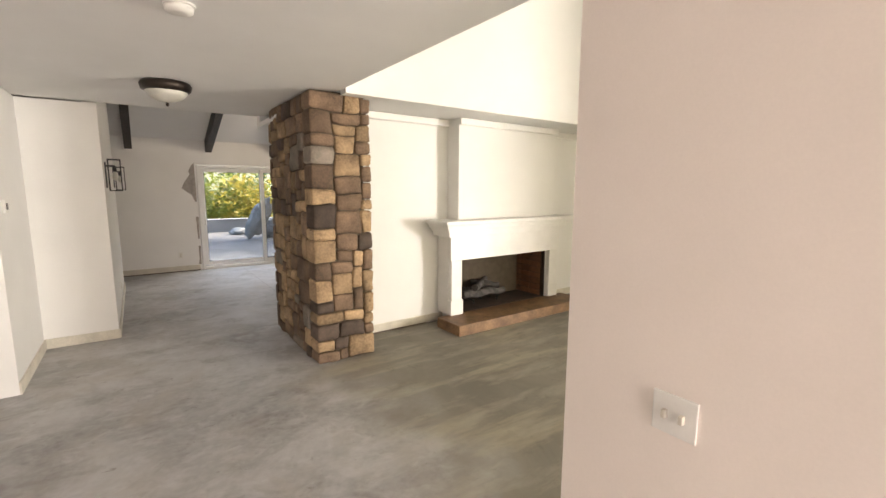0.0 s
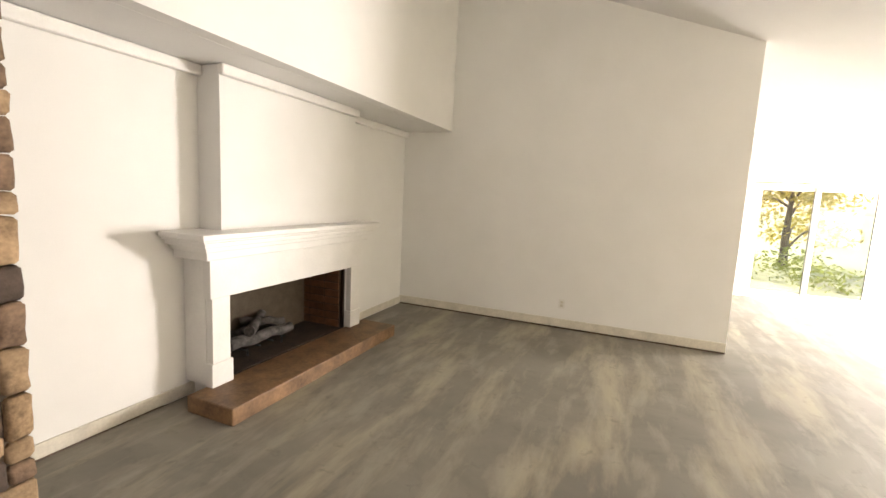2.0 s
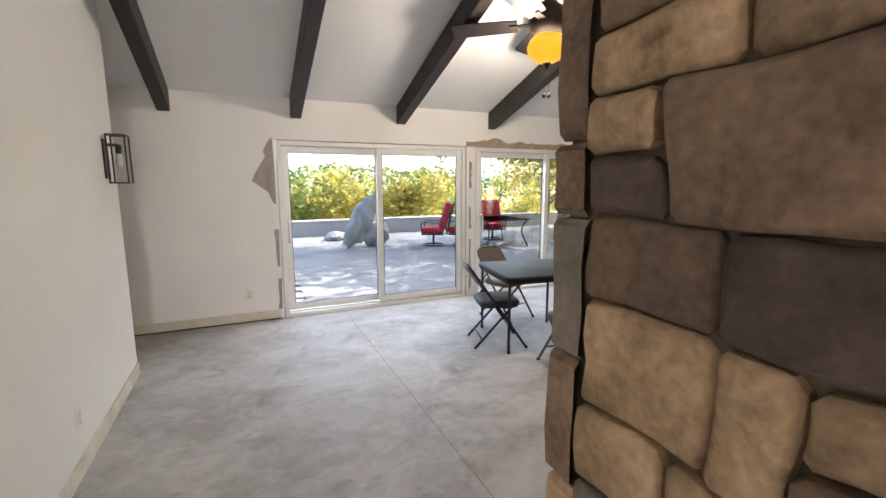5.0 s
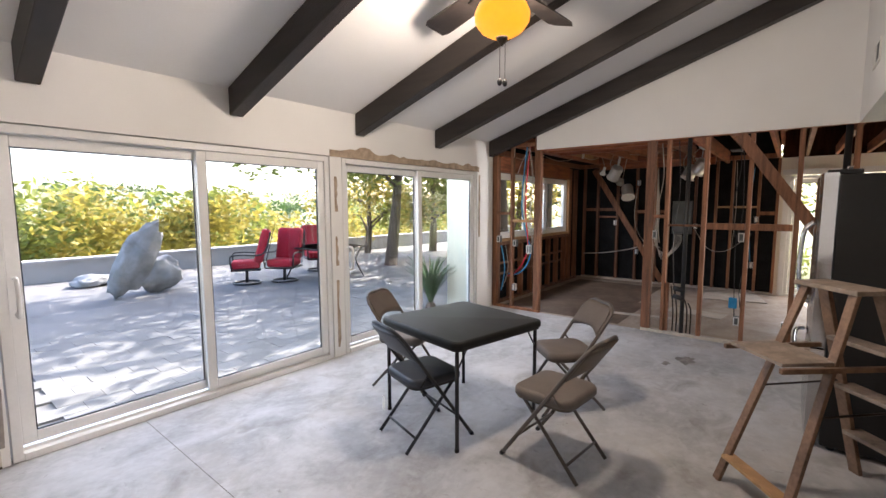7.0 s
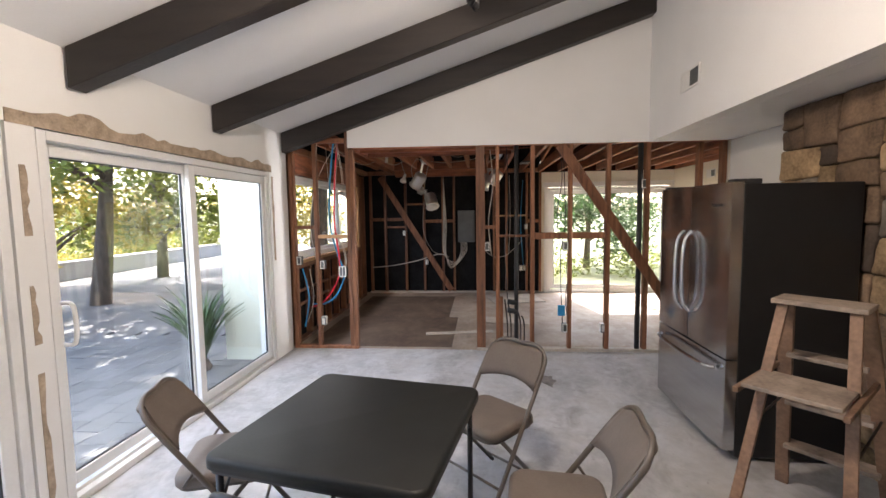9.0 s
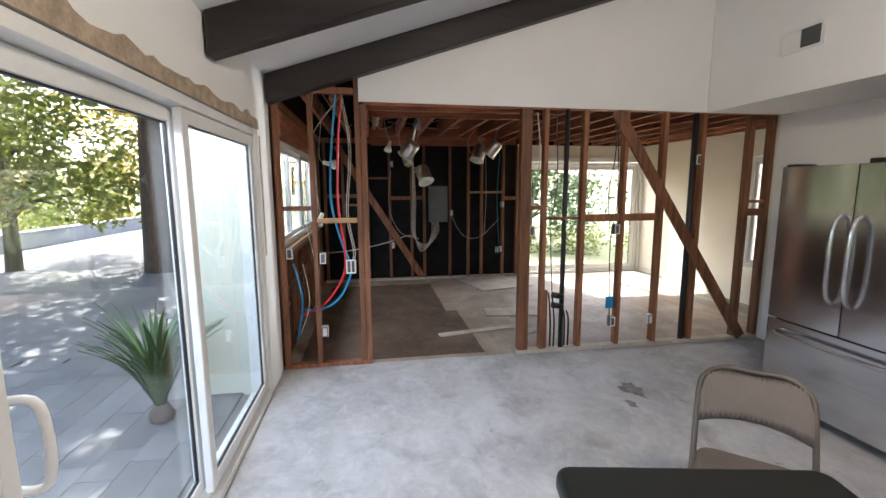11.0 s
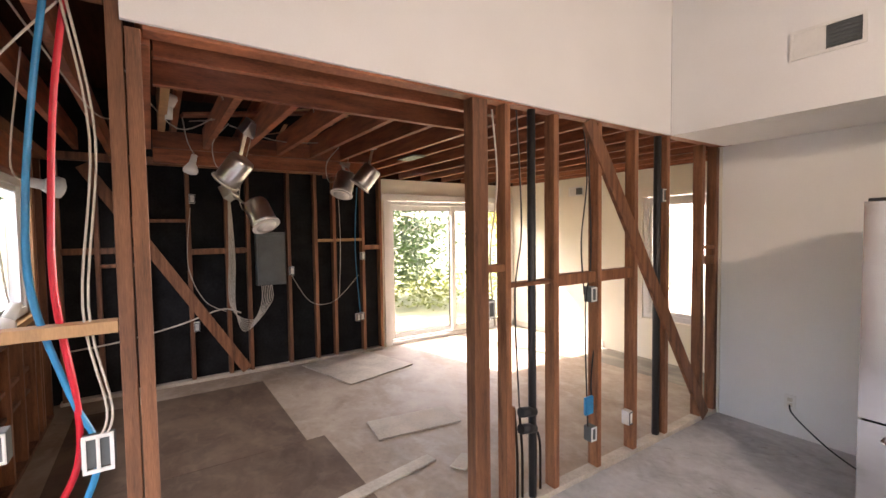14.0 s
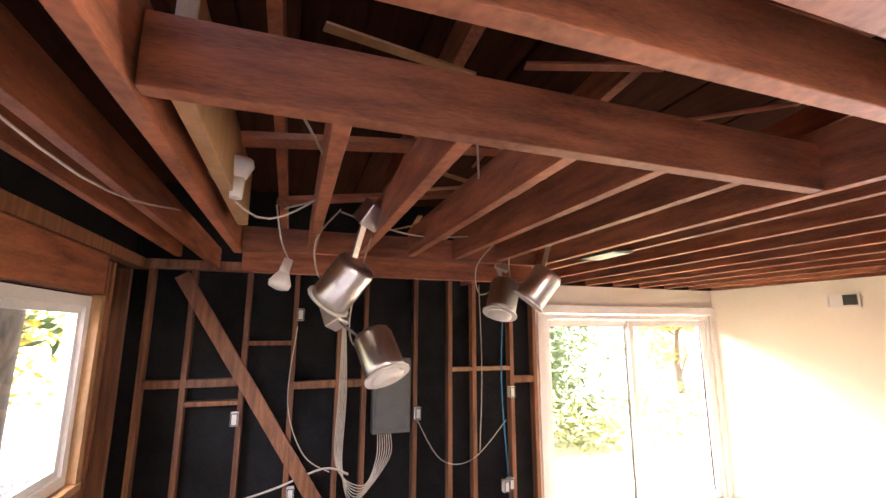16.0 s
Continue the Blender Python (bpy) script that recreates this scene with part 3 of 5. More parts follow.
box(bm, EX - 0.04, EX - 0.022, 0.03, 0.11, 0, 2.05, 0.004)
box(bm, EX - 0.045, EX - 0.022, 0.0, 2.48, 2.05, 2.14, 0.004)
structure("trim", bm, M_TRIM, "white painted door casing", "trim")


# torn paper round the sliders
def ragged(name, outline, material, label, y):
    bm = bmesh.new()
    vs = [bm.verts.new((x, y, z)) for x, z in outline]
    f = bm.faces.new(vs)
    r = bmesh.ops.extrude_face_region(bm, geom=[f])
    bmesh.ops.translate(bm, vec=(0, 0.003, 0), verts=[v for v in r["geom"] if isinstance(v, bmesh.types.BMVert)])
    return structure(name, bm, material, label, "trim")


rng = random.Random(4)
up = [(2.13 + 2.62 * k / 40, 2.085 + 0.035 * abs(noise.noise((k * 0.35, 2.2, 0))) * 2 + (0.075 if 5 < k < 9 else 0.02)) for k in range(41)]
ragged("trim", [(2.13, 2.045)] + up + [(4.75, 2.045)], M_BARE, "torn brown paper strip over the slider", NY - 0.004)
ragged("trim", [(-0.29, 2.08), (-0.34, 2.02), (-0.39, 1.92), (-0.37, 1.86), (-0.46, 1.72), (-0.52, 1.60), (-0.44, 1.53), (-0.36, 1.47), (-0.32, 1.36), (-0.285, 1.33), (-0.28, 1.6)], M_GREYPAPER, "torn grey paper patch beside the slider", NY - 0.004)
for z0, z1 in ((0.12, 0.48), (0.62, 1.05)):
    ragged("trim", [(-0.28, z0), (-0.27, z1)] + [(-0.305 - 0.02 * rng.random(), z1 - (z1 - z0) * k / 6) for k in range(7)], M_GREYPAPER, "torn paper strip", NY - 0.004)
for z0, z1 in ((0.1, 0.8), (0.95, 1.25), (1.5, 1.85)):
    ragged("trim", [(2.175, z0)] + [(2.19 + 0.025 * rng.random(), z0 + (z1 - z0) * k / 8) for k in range(9)] + [(2.175, z1)], M_BARE, "torn paper strip between the sliders", NY - 0.004)
ragged("trim", [(4.74, 1.1)] + [(4.77 + 0.015 * rng.random(), 1.1 + 0.9 * k / 8) for k in range(9)] + [(4.74, 2.0)], M_BARE, "torn paper strip", NY - 0.004)


# ---- beams ----
for bx in (-2.62, -1.345, -0.085, 1.155, 2.45, 3.73, 4.985):
    bm = bmesh.new()
    w = 0.115
    ys = (NY - 0.015, 1.872)
    vs = []
    for y in ys:
        vs.append([bm.verts.new((x, y, z)) for x, z in ((bx, zc(y) - 0.222), (bx + w, zc(y) - 0.222), (bx + w, zc(y) - 0.002), (bx, zc(y) - 0.002))])
    a, b = vs
    bm.faces.new(a)
    bm.faces.new(b[::-1])
    for k in range(4):
        bm.faces.new((a[k], b[k], b[(k + 1) % 4], a[(k + 1) % 4]))
    bmesh.ops.bevel(bm, geom=list(bm.edges), offset=0.006, segments=1, affect="EDGES")
    tagged(part("ceiling_beam", bm, M_BEAM), "dark stained exposed ceiling beam", "beam", "ceiling beams", "structure")


# ---- framed kitchen wall ----
def framed(name, label):
    return thing(name, Matrix(), label, "wall frame", "", "structure")


fw = framed("wall_frame", "open redwood stud wall stripped of its drywall")
SX0, SX1 = KX, KX + 0.09
for y0, w, top, ma in [(5.84, 0.045, 2.45, M_STUD), (5.56, 0.04, 2.50, M_STUD), (5.165, 0.045, 2.55, M_STUD), (5.115, 0.045, 2.32, M_STUD), (3.62, 0.10, 2.315, M_STUD), (3.46, 0.04, 2.315, M_STUD), (3.07, 0.045, 2.31, M_STUD),
                   (2.66, 0.04, 2.31, M_STUD), (2.25, 0.045, 2.31, M_STUD), (1.84, 0.045, 2.31, M_STUD), (1.30, 0.05, 2.30, M_STUD), (1.06, 0.05, 2.30, M_STUD)]:
    part("stud", boxm(SX0 + (0.02 if top > 2.4 else 0.013), SX1, y0, y0 + w, 0.036, top, bev=0.003), ma, fw)
part("stud", boxm(SX0 + 0.03, SX1 - 0.005, 3.42, 3.457, 0.036, 0.62, bev=0.003), M_STUD, fw, "short doubled stud")
part("bottom_plate", boxm(SX0 + 0.01, SX1, 1.055, 3.72, 0.0, 0.035, bev=0.003), M_BOARD, fw, "dusty bottom plate")
part("bottom_plate", boxm(SX0 + 0.02, SX1, 5.115, 5.895, 0.0, 0.035, bev=0.003), M_STUD, fw)
part("top_plate", boxm(SX0 + 0.013, SX1, 1.055, 5.11, 2.318, 2.36, bev=0.003), M_JOIST, fw)
part("top_plate", boxm(SX0 + 0.02, SX1, 5.215, 5.835, 2.40, 2.45, bev=0.003), M_STUD, fw)
part("block", boxm(SX0 + 0.02, SX1, 5.212, 5.558, 1.31, 1.35, bev=0.003), M_PALE, fw, "pale cross block")
part("block", boxm(SX0 + 0.02, SX1, 5.602, 5.838, 1.42, 1.46, bev=0.003), M_STUD, fw)
part("block", boxm(SX0 + 0.02, SX1 - 0.005, 3.50, 3.618, 1.40, 1.44, bev=0.003), M_STUD, fw)
for a, b in ((2.30, 2.655), (2.705, 3.065), (3.12, 3.455)):
    part("block", boxm(SX0 + 0.02, SX1 - 0.002, a, b, 1.28 if b < 3.1 else 1.305, 1.35 if b < 3.1 else 1.33, bev=0.003), M_STUD, fw)
part("block", boxm(SX0 + 0.02, SX1, 1.112, 1.298, 1.31, 1.38, bev=0.003), M_STUD, fw)
part("block", boxm(SX0 + 0.02, SX1, 1.112, 1.298, 1.44, 1.47, bev=0.003), M_STUD, fw)
part("brace", barm((SX0 + 0.016, 2.80, 2.31), (SX0 + 0.016, 1.26, 0.03), 0.11, 0.028, up=(1, 0, 0), bev=0.003), M_STUD, fw, "diagonal let-in brace")
part("pipe", tubem([(SX1 - 0.045, 3.27, 0.0), (SX1 - 0.045, 3.27, 2.33)], 0.024, 10), M_PIPE, fw, "black drain pipe")
part("pipe", tubem([(SX1 - 0.03, 1.93, 0.03), (SX1 - 0.03, 1.93, 2.31)], 0.028, 10), M_PIPE, fw, "black vent pipe")
for y, z in ((3.27, 0.45), (3.27, 0.55)):
    part("pipe_fitting", tubem([(SX1 - 0.05, y - 0.01, z), (SX1 - 0.05, y + 0.10, z + 0.02)], 0.03, 10), M_PIPE, fw)
for y in (3.18, 3.22, 3.33, 3.37):
    part("pipe", tubem([(SX1 - 0.02, y, 0.02), (SX1 - 0.02, y, 0.3), (SX1 - 0.03, y + 0.03, 0.42 + (y - 3.2))], 0.008, 6), M_BRONZE, fw, "copper stub pipe")

# north kitchen wall studs, sill and header
nw = framed("wall_frame", "open studs and headers round the kitchen window")
for x in (5.24, 5.32, 8.06, 8.14, 8.45):
    part("stud", boxm(x, x + 0.042, NY, NY + 0.09, 0.036, 2.30, bev=0.003), M_STUD, nw)
for k in range(7):
    x = 5.72 + 0.36 * k
    part("stud", boxm(x, x + 0.042, NY, NY + 0.09, 0.036, 0.92, bev=0.003), M_STUD, nw)
part("sill", boxm(5.37, 8.05, NY - 0.02, NY + 0.09, 0.985, 1.028, bev=0.004), M_PALE, nw, "pale window sill plank")
part("sill", boxm(5.37, 8.05, NY, NY + 0.09, 0.925, 0.98, bev=0.004), M_STUD, nw)
part("header", boxm(5.37, 8.05, NY, NY + 0.09, 2.085, 2.33, bev=0.004), M_JOIST, nw, "deep window header")
part("bottom_plate", boxm(5.24, 8.5, NY, NY + 0.09, 0, 0.035, bev=0.003), M_STUD, nw)
part("top_plate", boxm(5.2, EX, NY - 0.0, NY + 0.09, 2.34, 2.42, bev=0.003), M_STUD, nw)
for z in (0.45, 0.62):
    part("block", boxm(5.40, 7.8, NY + 0.02, NY + 0.055, z, z + 0.03, bev=0.003), M_STUD, nw)
part("jamb", boxm(8.0, 8.055, NY - 0.01, NY + 0.09, 1.03, 2.08, bev=0.003), M_PALE, nw, "pale window jamb")

# black wall studs
bw = framed("wall_frame", "open redwood studs against black building paper")
STUDS = (5.85, 5.56, 5.15, 4.78, 4.41, 4.19, 3.74, 3.41, 3.17, 2.78, 2.525)
for y in STUDS:
    part("stud", boxm(EX - 0.09, EX - 0.002, y - 0.02, y + 0.02, 0.036, 2.34, bev=0.003), M_STUD, bw)
part("bottom_plate", boxm(EX - 0.09, EX - 0.002, 2.51, 5.89, 0, 0.035, bev=0.003), M_BOARD, bw)
part("top_plate", boxm(EX - 0.09, EX - 0.002, 2.51, 5.89, 2.345, 2.42, bev=0.003), M_STUD, bw)
for a, b, z in ((5.58, 5.83, 1.44), (5.17, 5.54, 1.44), (4.43, 4.76, 1.40), (4.21, 4.39, 1.40), (4.80, 5.13, 1.75), (3.19, 3.39, 1.50), (2.80, 3.15, 1.50), (2.545, 2.76, 1.38), (5.17, 5.54, 1.30)):
    part("block", boxm(EX - 0.088, EX - 0.004, a, b, z, z + (0.06 if z < 1.46 and z > 1.35 else 0.035), bev=0.003), M_PALE if a in (3.19, 2.80) else M_STUD, bw)
part("brace", barm((EX - 0.105, 5.64, 2.30), (EX - 0.105, 4.25, 0.06), 0.11, 0.026, up=(1, 0, 0), bev=0.003), M_STUD, bw, "diagonal let-in brace")

# ---- kitchen ceiling framing ----
cf = framed("ceiling_frame", "open redwood ceiling joists under the dark attic")
def joist(a, b, w=0.042, d=0.15, z=2.30, ma=M_JOIST):
    (x0, y0), (x1, y1) = a, b
    if abs(x1 - x0) > abs(y1 - y0):
        bm = boxm(x0, x1, y0 - w / 2, y0 + w / 2, z, z + d, bev=0.003)
    else:
        bm = boxm(x0 - w / 2, x0 + w / 2, min(y0, y1), max(y0, y1), z, z + d, bev=0.003)
    return part("joist", bm, ma, cf)
joist((5.34, 3.29), (5.34, 5.08), d=0.15)
joist((5.71, 3.29), (5.71, 5.08), d=0.15)
joist((7.46, 3.29), (7.46, 5.08), w=0.07, d=0.16, z=2.19)
joist((7.39, 3.29), (7.39, 5.08), w=0.05, d=0.13, z=2.30)
joist((KX + 0.1, 5.11), (7.50, 5.11), d=0.20)
joist((5.75, 5.03), (6.9, 5.03), d=0.24, z=2.33, ma=M_PALE)
for y in (4.72, 4.44, 4.15, 3.86, 3.57):
    joist((5.735, y), (7.36, y), d=0.16, z=2.31)
joist((KX + 0.1, 3.26), (EX - 0.01, 3.26), d=0.2)
joist((KX + 0.1, 5.40), (EX - 0.1, 5.40), d=0.16, z=2.36)
joist((KX + 0.1, 5.68), (EX - 0.1, 5.68), d=0.20, z=2.44)
k = 0
yy = 2.90
while yy > -0.02:
    joist((KX + 0.1, yy), (EX - 0.03, yy), d=0.14, z=2.345, ma=M_JOIST)
    yy -= 0.36
for y in (3.66, 4.3, 4.9, 2.5, 1.7, 0.9, 0.2):
    part("rafter", barm((KX + 0.1, y, 2.95), (EX, y, 2.62), 0.045, 0.14, bev=0.003), M_JOIST, cf)
for a, b in (((5.9, 4.9, 2.50), (6.6, 3.5, 2.85)), ((6.4, 5.0, 2.52), (6.5, 3.6, 2.7)), ((7.0, 4.9, 2.48), (7.2, 3.4, 2.75)), ((5.5, 4.7, 2.6), (5.5, 3.4, 2.65))):
    part("collar_board", barm(a, b, 0.09, 0.025, bev=0.003), M_JOIST, cf)
rg = random.Random(12)
for k in range(34):
    x, y, z, a = rg.uniform(5.3, 8.3), rg.uniform(0.4, 4.9), rg.uniform(2.52, 2.8), rg.uniform(-0.5, 0.5) + (1.57 if k % 3 else 0)
    l = rg.uniform(0.18, 0.5)
    d = Vector((math.cos(a), math.sin(a), rg.uniform(-0.12, 0.12))) * l
    part("lath", barm(Vector((x, y, z)) - d, Vector((x, y, z)) + d, rg.choice((0.012, 0.02, 0.035)), 0.008), M_PALE if k % 2 else M_JOIST, cf)
# attic sheathing in planks; closing roof and walls added to keep sunlight out
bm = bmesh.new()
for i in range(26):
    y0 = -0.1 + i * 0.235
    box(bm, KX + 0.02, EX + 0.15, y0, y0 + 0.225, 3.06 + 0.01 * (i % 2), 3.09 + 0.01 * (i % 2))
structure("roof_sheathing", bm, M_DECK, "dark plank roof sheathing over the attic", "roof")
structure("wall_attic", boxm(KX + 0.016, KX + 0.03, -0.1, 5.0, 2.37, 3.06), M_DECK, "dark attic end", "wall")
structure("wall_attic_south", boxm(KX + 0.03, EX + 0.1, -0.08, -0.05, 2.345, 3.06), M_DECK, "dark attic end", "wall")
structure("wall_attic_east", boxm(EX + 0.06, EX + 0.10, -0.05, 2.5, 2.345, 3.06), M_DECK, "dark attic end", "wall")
structure("roof_kitchen", boxm(KX + 0.02, EX + 0.5, -0.3, NY + 0.4, 3.11, 3.2), M_DECK, "unseen slab over the sheathing, added to keep sunlight out", "roof")
structure("wall_gable", boxm(KX + 0.014, KX + 0.11, -0.3, NY + 0.15, 3.21, 4.8), M_STUCCO, "unseen sheet above the kitchen, added to keep sunlight out", "wall")
structure("roof", boxm(-4.5, 9.1, -8.2, NY + 0.15, 4.72, 4.8), M_DECK, "roof closing the house", "roof")


# ---- chimney stone ----
def stone_mesh(w, h, d, seed, ox, oz, W, face):
    """A rough dressed block, front at y=0, reaching back d."""
    bm = bmesh.new()
    us = [0, min(0.25, 0.014 / w), 0.36, 0.66, 1 - min(0.25, 0.014 / w), 1]
    vs = [0, min(0.25, 0.014 / h), 0.36, 0.66, 1 - min(0.25, 0.014 / h), 1]
    n = 5
    g = [[None] * (n + 1) for _ in range(n + 1)]
    for i, u in enumerate(us):
        for j, v in enumerate(vs):
            edge = i in (0, n) or j in (0, n)
            both = i in (0, n) and j in (0, n)
            px, pz = (u - 0.5) * w, (v - 0.5) * h
            nz = noise.noise((px * 11 + seed * 3.7, pz * 11 + seed * 1.3, seed))
            fade = max(0.0, min(1.0, (ox + px) / 0.12, (W - ox - px) / 0.12))
            at = ((ox + px) * 4.2, (oz + pz) * 4.2, face)
            qx = px + fade * 0.028 * noise.noise(at) + 0.006 * noise.noise((seed + 9, pz * 12, px * 5)) - (math.copysign(0.008, px) if both else 0)
            qz = pz + fade * 0.028 * noise.noise((at[0] + 31, at[1], face)) + 0.006 * noise.noise((seed - 4, px * 12, pz * 5)) - (math.copysign(0.008, pz) if both else 0)
            g[i][j] = bm.verts.new((qx, (0.014 if edge else 0.0) + 0.014 * nz, qz))
    for i in range(n):
        for j in range(n):
            bm.faces.new((g[i][j], g[i + 1][j], g[i + 1][j + 1], g[i][j + 1])).smooth = True
    rim = [g[i][0] for i in range(n)] + [g[n][j] for j in range(n)] + [g[i][n] for i in range(n, 0, -1)] + [g[0][j] for j in range(n, 0, -1)]
    back = [bm.verts.new((v.co.x, d, v.co.z)) for v in rim]
    for i in range(len(rim)):
        j = (i + 1) % len(rim)
        bm.faces.new((rim[i], rim[j], back[j], back[i]))
    return bm


def ashlar(nx, nz, seed, sizes):
    rg = random.Random(seed)
    used = [[False] * nz for _ in range(nx)]
    out = []
    for z in range(nz):
        for x in range(nx):
            if used[x][z]:
                continue
            w, h = rg.choice(sizes)
            ww = 0
            while ww < w and x + ww < nx and not used[x + ww][z]:
                ww += 1
            if x + ww < nx and not used[x + ww][z] and (x + ww + 1 >= nx or used[x + ww + 1][z]):
                ww += 1
            hh = min(h, nz - z)
            if nz - z - hh == 1:
                hh += 1
            hh = min(hh, min(next((q for q in range(z, nz) if used[i][q]), nz) for i in range(x, x + ww)) - z)
            for i in range(x, x + ww):
                for q in range(z, z + hh):
                    used[i][q] = True
            out.append((x, z, ww, hh))
    return out


SIZES = [(4, 3), (5, 3), (3, 2), (4, 2), (3, 3), (2, 2), (5, 4), (4, 4), (5, 2), (6, 3), (3, 2)]


def stone_face(owner, m, W, H, cell, seed, d=0.10):
    nx, nz = round(W / cell), round(H / cell)
    cx, cz = W / nx, H / nz
    rg = random.Random(seed + 50)
    for k, (x, z, w, h) in enumerate(ashlar(nx, nz, seed, SIZES)):
        ob = part("stone", stone_mesh(w * cx - 0.007, h * cz - 0.007, d, seed * 100 + k, (x + w / 2) * cx, (z + h / 2) * cz, W, seed * 7.3), rg.choices(M_STONE, (6, 6, 2, 1))[0], owner)
        ob.matrix_basis = m @ Matrix.Translation(((x + w / 2) * cx, rg.uniform(-0.012, 0.008), (z + h / 2) * cz))


chim = structure("wall_chimney", boxm(0.03, 3.76, 0.785, 1.37, 0, 2.306), M_MORTAR, "rustic tan and brown stone chimney wall", "stone wall")
part("mortar_core", boxm(0.022, 0.50, 0.03, 0.781, 0, 2.436), M_MORTAR, chim)
part("mortar_core", boxm(0.03, 0.25, 0.785, 1.37, 2.31, 2.436), M_MORTAR, chim)
stone_face(chim, pose(0.0, 1.30, 0, 0, 0, -90), 1.10, 2.436, 0.056, 3)
stone_face(chim, pose(0.0, 0.0, 0), 0.57, 2.436, 0.052, 8, 0.195)
stone_face(chim, pose(3.78, 1.40, 0, 0, 0, 180), 3.78, 2.306, 0.075, 5)


# ---- fireplace ----
fp = thing("fireplace", pose(0, 0, 0), "white painted fireplace with mantel over a dark firebox", "fireplace", "", "structure")
bm = bmesh.new()
box(bm, 1.74, 1.84, 0.30, 0.518, 0, 1.24)
box(bm, 3.34, 3.46, 0.30, 0.518, 0, 2.396)
box(bm, 1.84, 3.34, 0.30, 0.518, 0.78, 2.396)
box(bm, 1.82, 1.84, 0.30, 0.518, 1.24, 2.396)
part("chimney_breast", bm, M_WALL, fp)
bm = bmesh.new()
box(bm, 1.68, 1.83, 0.235, 0.296, 0.125, 0.80, 0.004)
box(bm, 3.35, 3.50, 0.235, 0.296, 0.125, 0.80, 0.004)
box(bm, 1.665, 1.845, 0.225, 0.30, 0.125, 0.30, 0.004)
box(bm, 3.335, 3.515, 0.225, 0.30, 0.125, 0.30, 0.004)
part("pilaster", bm, M_TRIM, fp)
part("frieze", boxm(1.66, 3.52, 0.225, 0.298, 0.775, 1.06, bev=0.004), M_TRIM, fp)
part("frieze_return", boxm(1.68, 1.738, 0.302, 0.517, 0.125, 1.06, bev=0.004), M_TRIM, fp)
part("frieze_return", boxm(3.462, 3.51, 0.302, 0.517, 0.125, 1.06, bev=0.004), M_TRIM, fp)
mt = part("mantel_shelf", boxm(1.50, 3.68, 0.08, 0.517, 1.205, 1.245, bev=0.008), M_TRIM, fp)
for i, (o, z0, z1) in enumerate(((0.02, 1.185, 1.204), (0.045, 1.15, 1.184), (0.075, 1.115, 1.149), (0.105, 1.055, 1.114))):
    part("moulding", boxm(1.50 + o, 3.68 - o, 0.08 + o, 0.517, z0, z1, bev=0.006), M_TRIM, mt)
bm = bmesh.new()
box(bm, 1.84, 1.88, 0.31, 0.95, 0.125, 0.775)
box(bm, 3.30, 3.34, 0.31, 0.95, 0.125, 0.775)
box(bm, 1.88, 3.30, 0.91, 0.95, 0.125, 0.775)
box(bm, 1.84, 3.34, 0.31, 0.95, 0.778, 0.80)
box(bm, 1.84, 3.34, 0.31, 0.95, 0.10, 0.125)
part("firebox", bm, M_SOOT, fp)
fb = part("firebrick_side", boxm(3.285, 3.298, 0.33, 0.90, 0.127, 0.775), M_SOOT, fp)
for i in range(8):
    for j in range(3):
        part("brick", boxm(3.272, 3.284, 0.335 + j * 0.19, 0.335 + j * 0.19 + 0.18, 0.13 + i * 0.08, 0.13 + i * 0.08 + 0.072, bev=0.003), M_FBRICK, fb)
part("trim_strip", boxm(3.30, 3.33, 0.302, 0.33, 0.127, 0.776), M_BRONZE, fp, "bronze firebox edge")
part("trim_strip", boxm(1.845, 1.87, 0.302, 0.33, 0.127, 0.776), M_BRONZE, fp, "bronze firebox edge")
hearth = thing("hearth", pose(0, 0, 0), "low brown stone hearth slab", "hearth", "", "structure")
part("slab", boxm(1.52, 3.68, -0.13, 0.30, 0.0, 0.123, bev=0.01), M_HEARTH, hearth)
lg = thing("fire_log_set", pose(2.45, 0.62, 0.127), "charred ceramic fire logs on a black grate", "fire logs")
bm = bmesh.new()
for x in (-0.25, -0.1, 0.05, 0.2):
    tube(bm, [(x, -0.14, 0.06), (x, 0.14, 0.06)], 0.009, 6)
for x in (-0.22, 0.18):
    for y in (-0.12, 0.12):
        tube(bm, [(x, y, 0), (x, y, 0.06)], 0.009, 6)
part("grate", bm, M_BLACKMET, lg)
for i, (a, b, r) in enumerate((((-0.36, -0.06, 0.12), (0.32, -0.10, 0.12), 0.055), ((-0.32, 0.08, 0.125), (0.3, 0.10, 0.13), 0.06), ((-0.2, -0.12, 0.20), (0.18, 0.12, 0.24), 0.045), ((0.22, -0.12, 0.20), (-0.08, 0.12, 0.23), 0.04))):
    pts = [Vector(a).lerp(Vector(b), t / 6) + Vector((0, 0, 0.012 * math.sin(t * 2.1 + i))) for t in range(7)]
    part("log", tubem(pts, r, 9, 3, r * 0.8), M_LOG, lg)
# cornice under the overhang
structure("trim", boxm(0.57, 1.818, 0.46, 0.517, 2.32, 2.396, bev=0.012), M_TRIM, "white cornice moulding", "trim")
structure("trim", boxm(1.80, 3.462, 0.24, 0.297, 2.32, 2.396, bev=0.012), M_TRIM, "white cornice moulding", "trim")
structure("trim", boxm(3.462, LX - 0.002, 0.46, 0.517, 2.32, 2.396, bev=0.012), M_TRIM, "white cornice moulding", "trim")


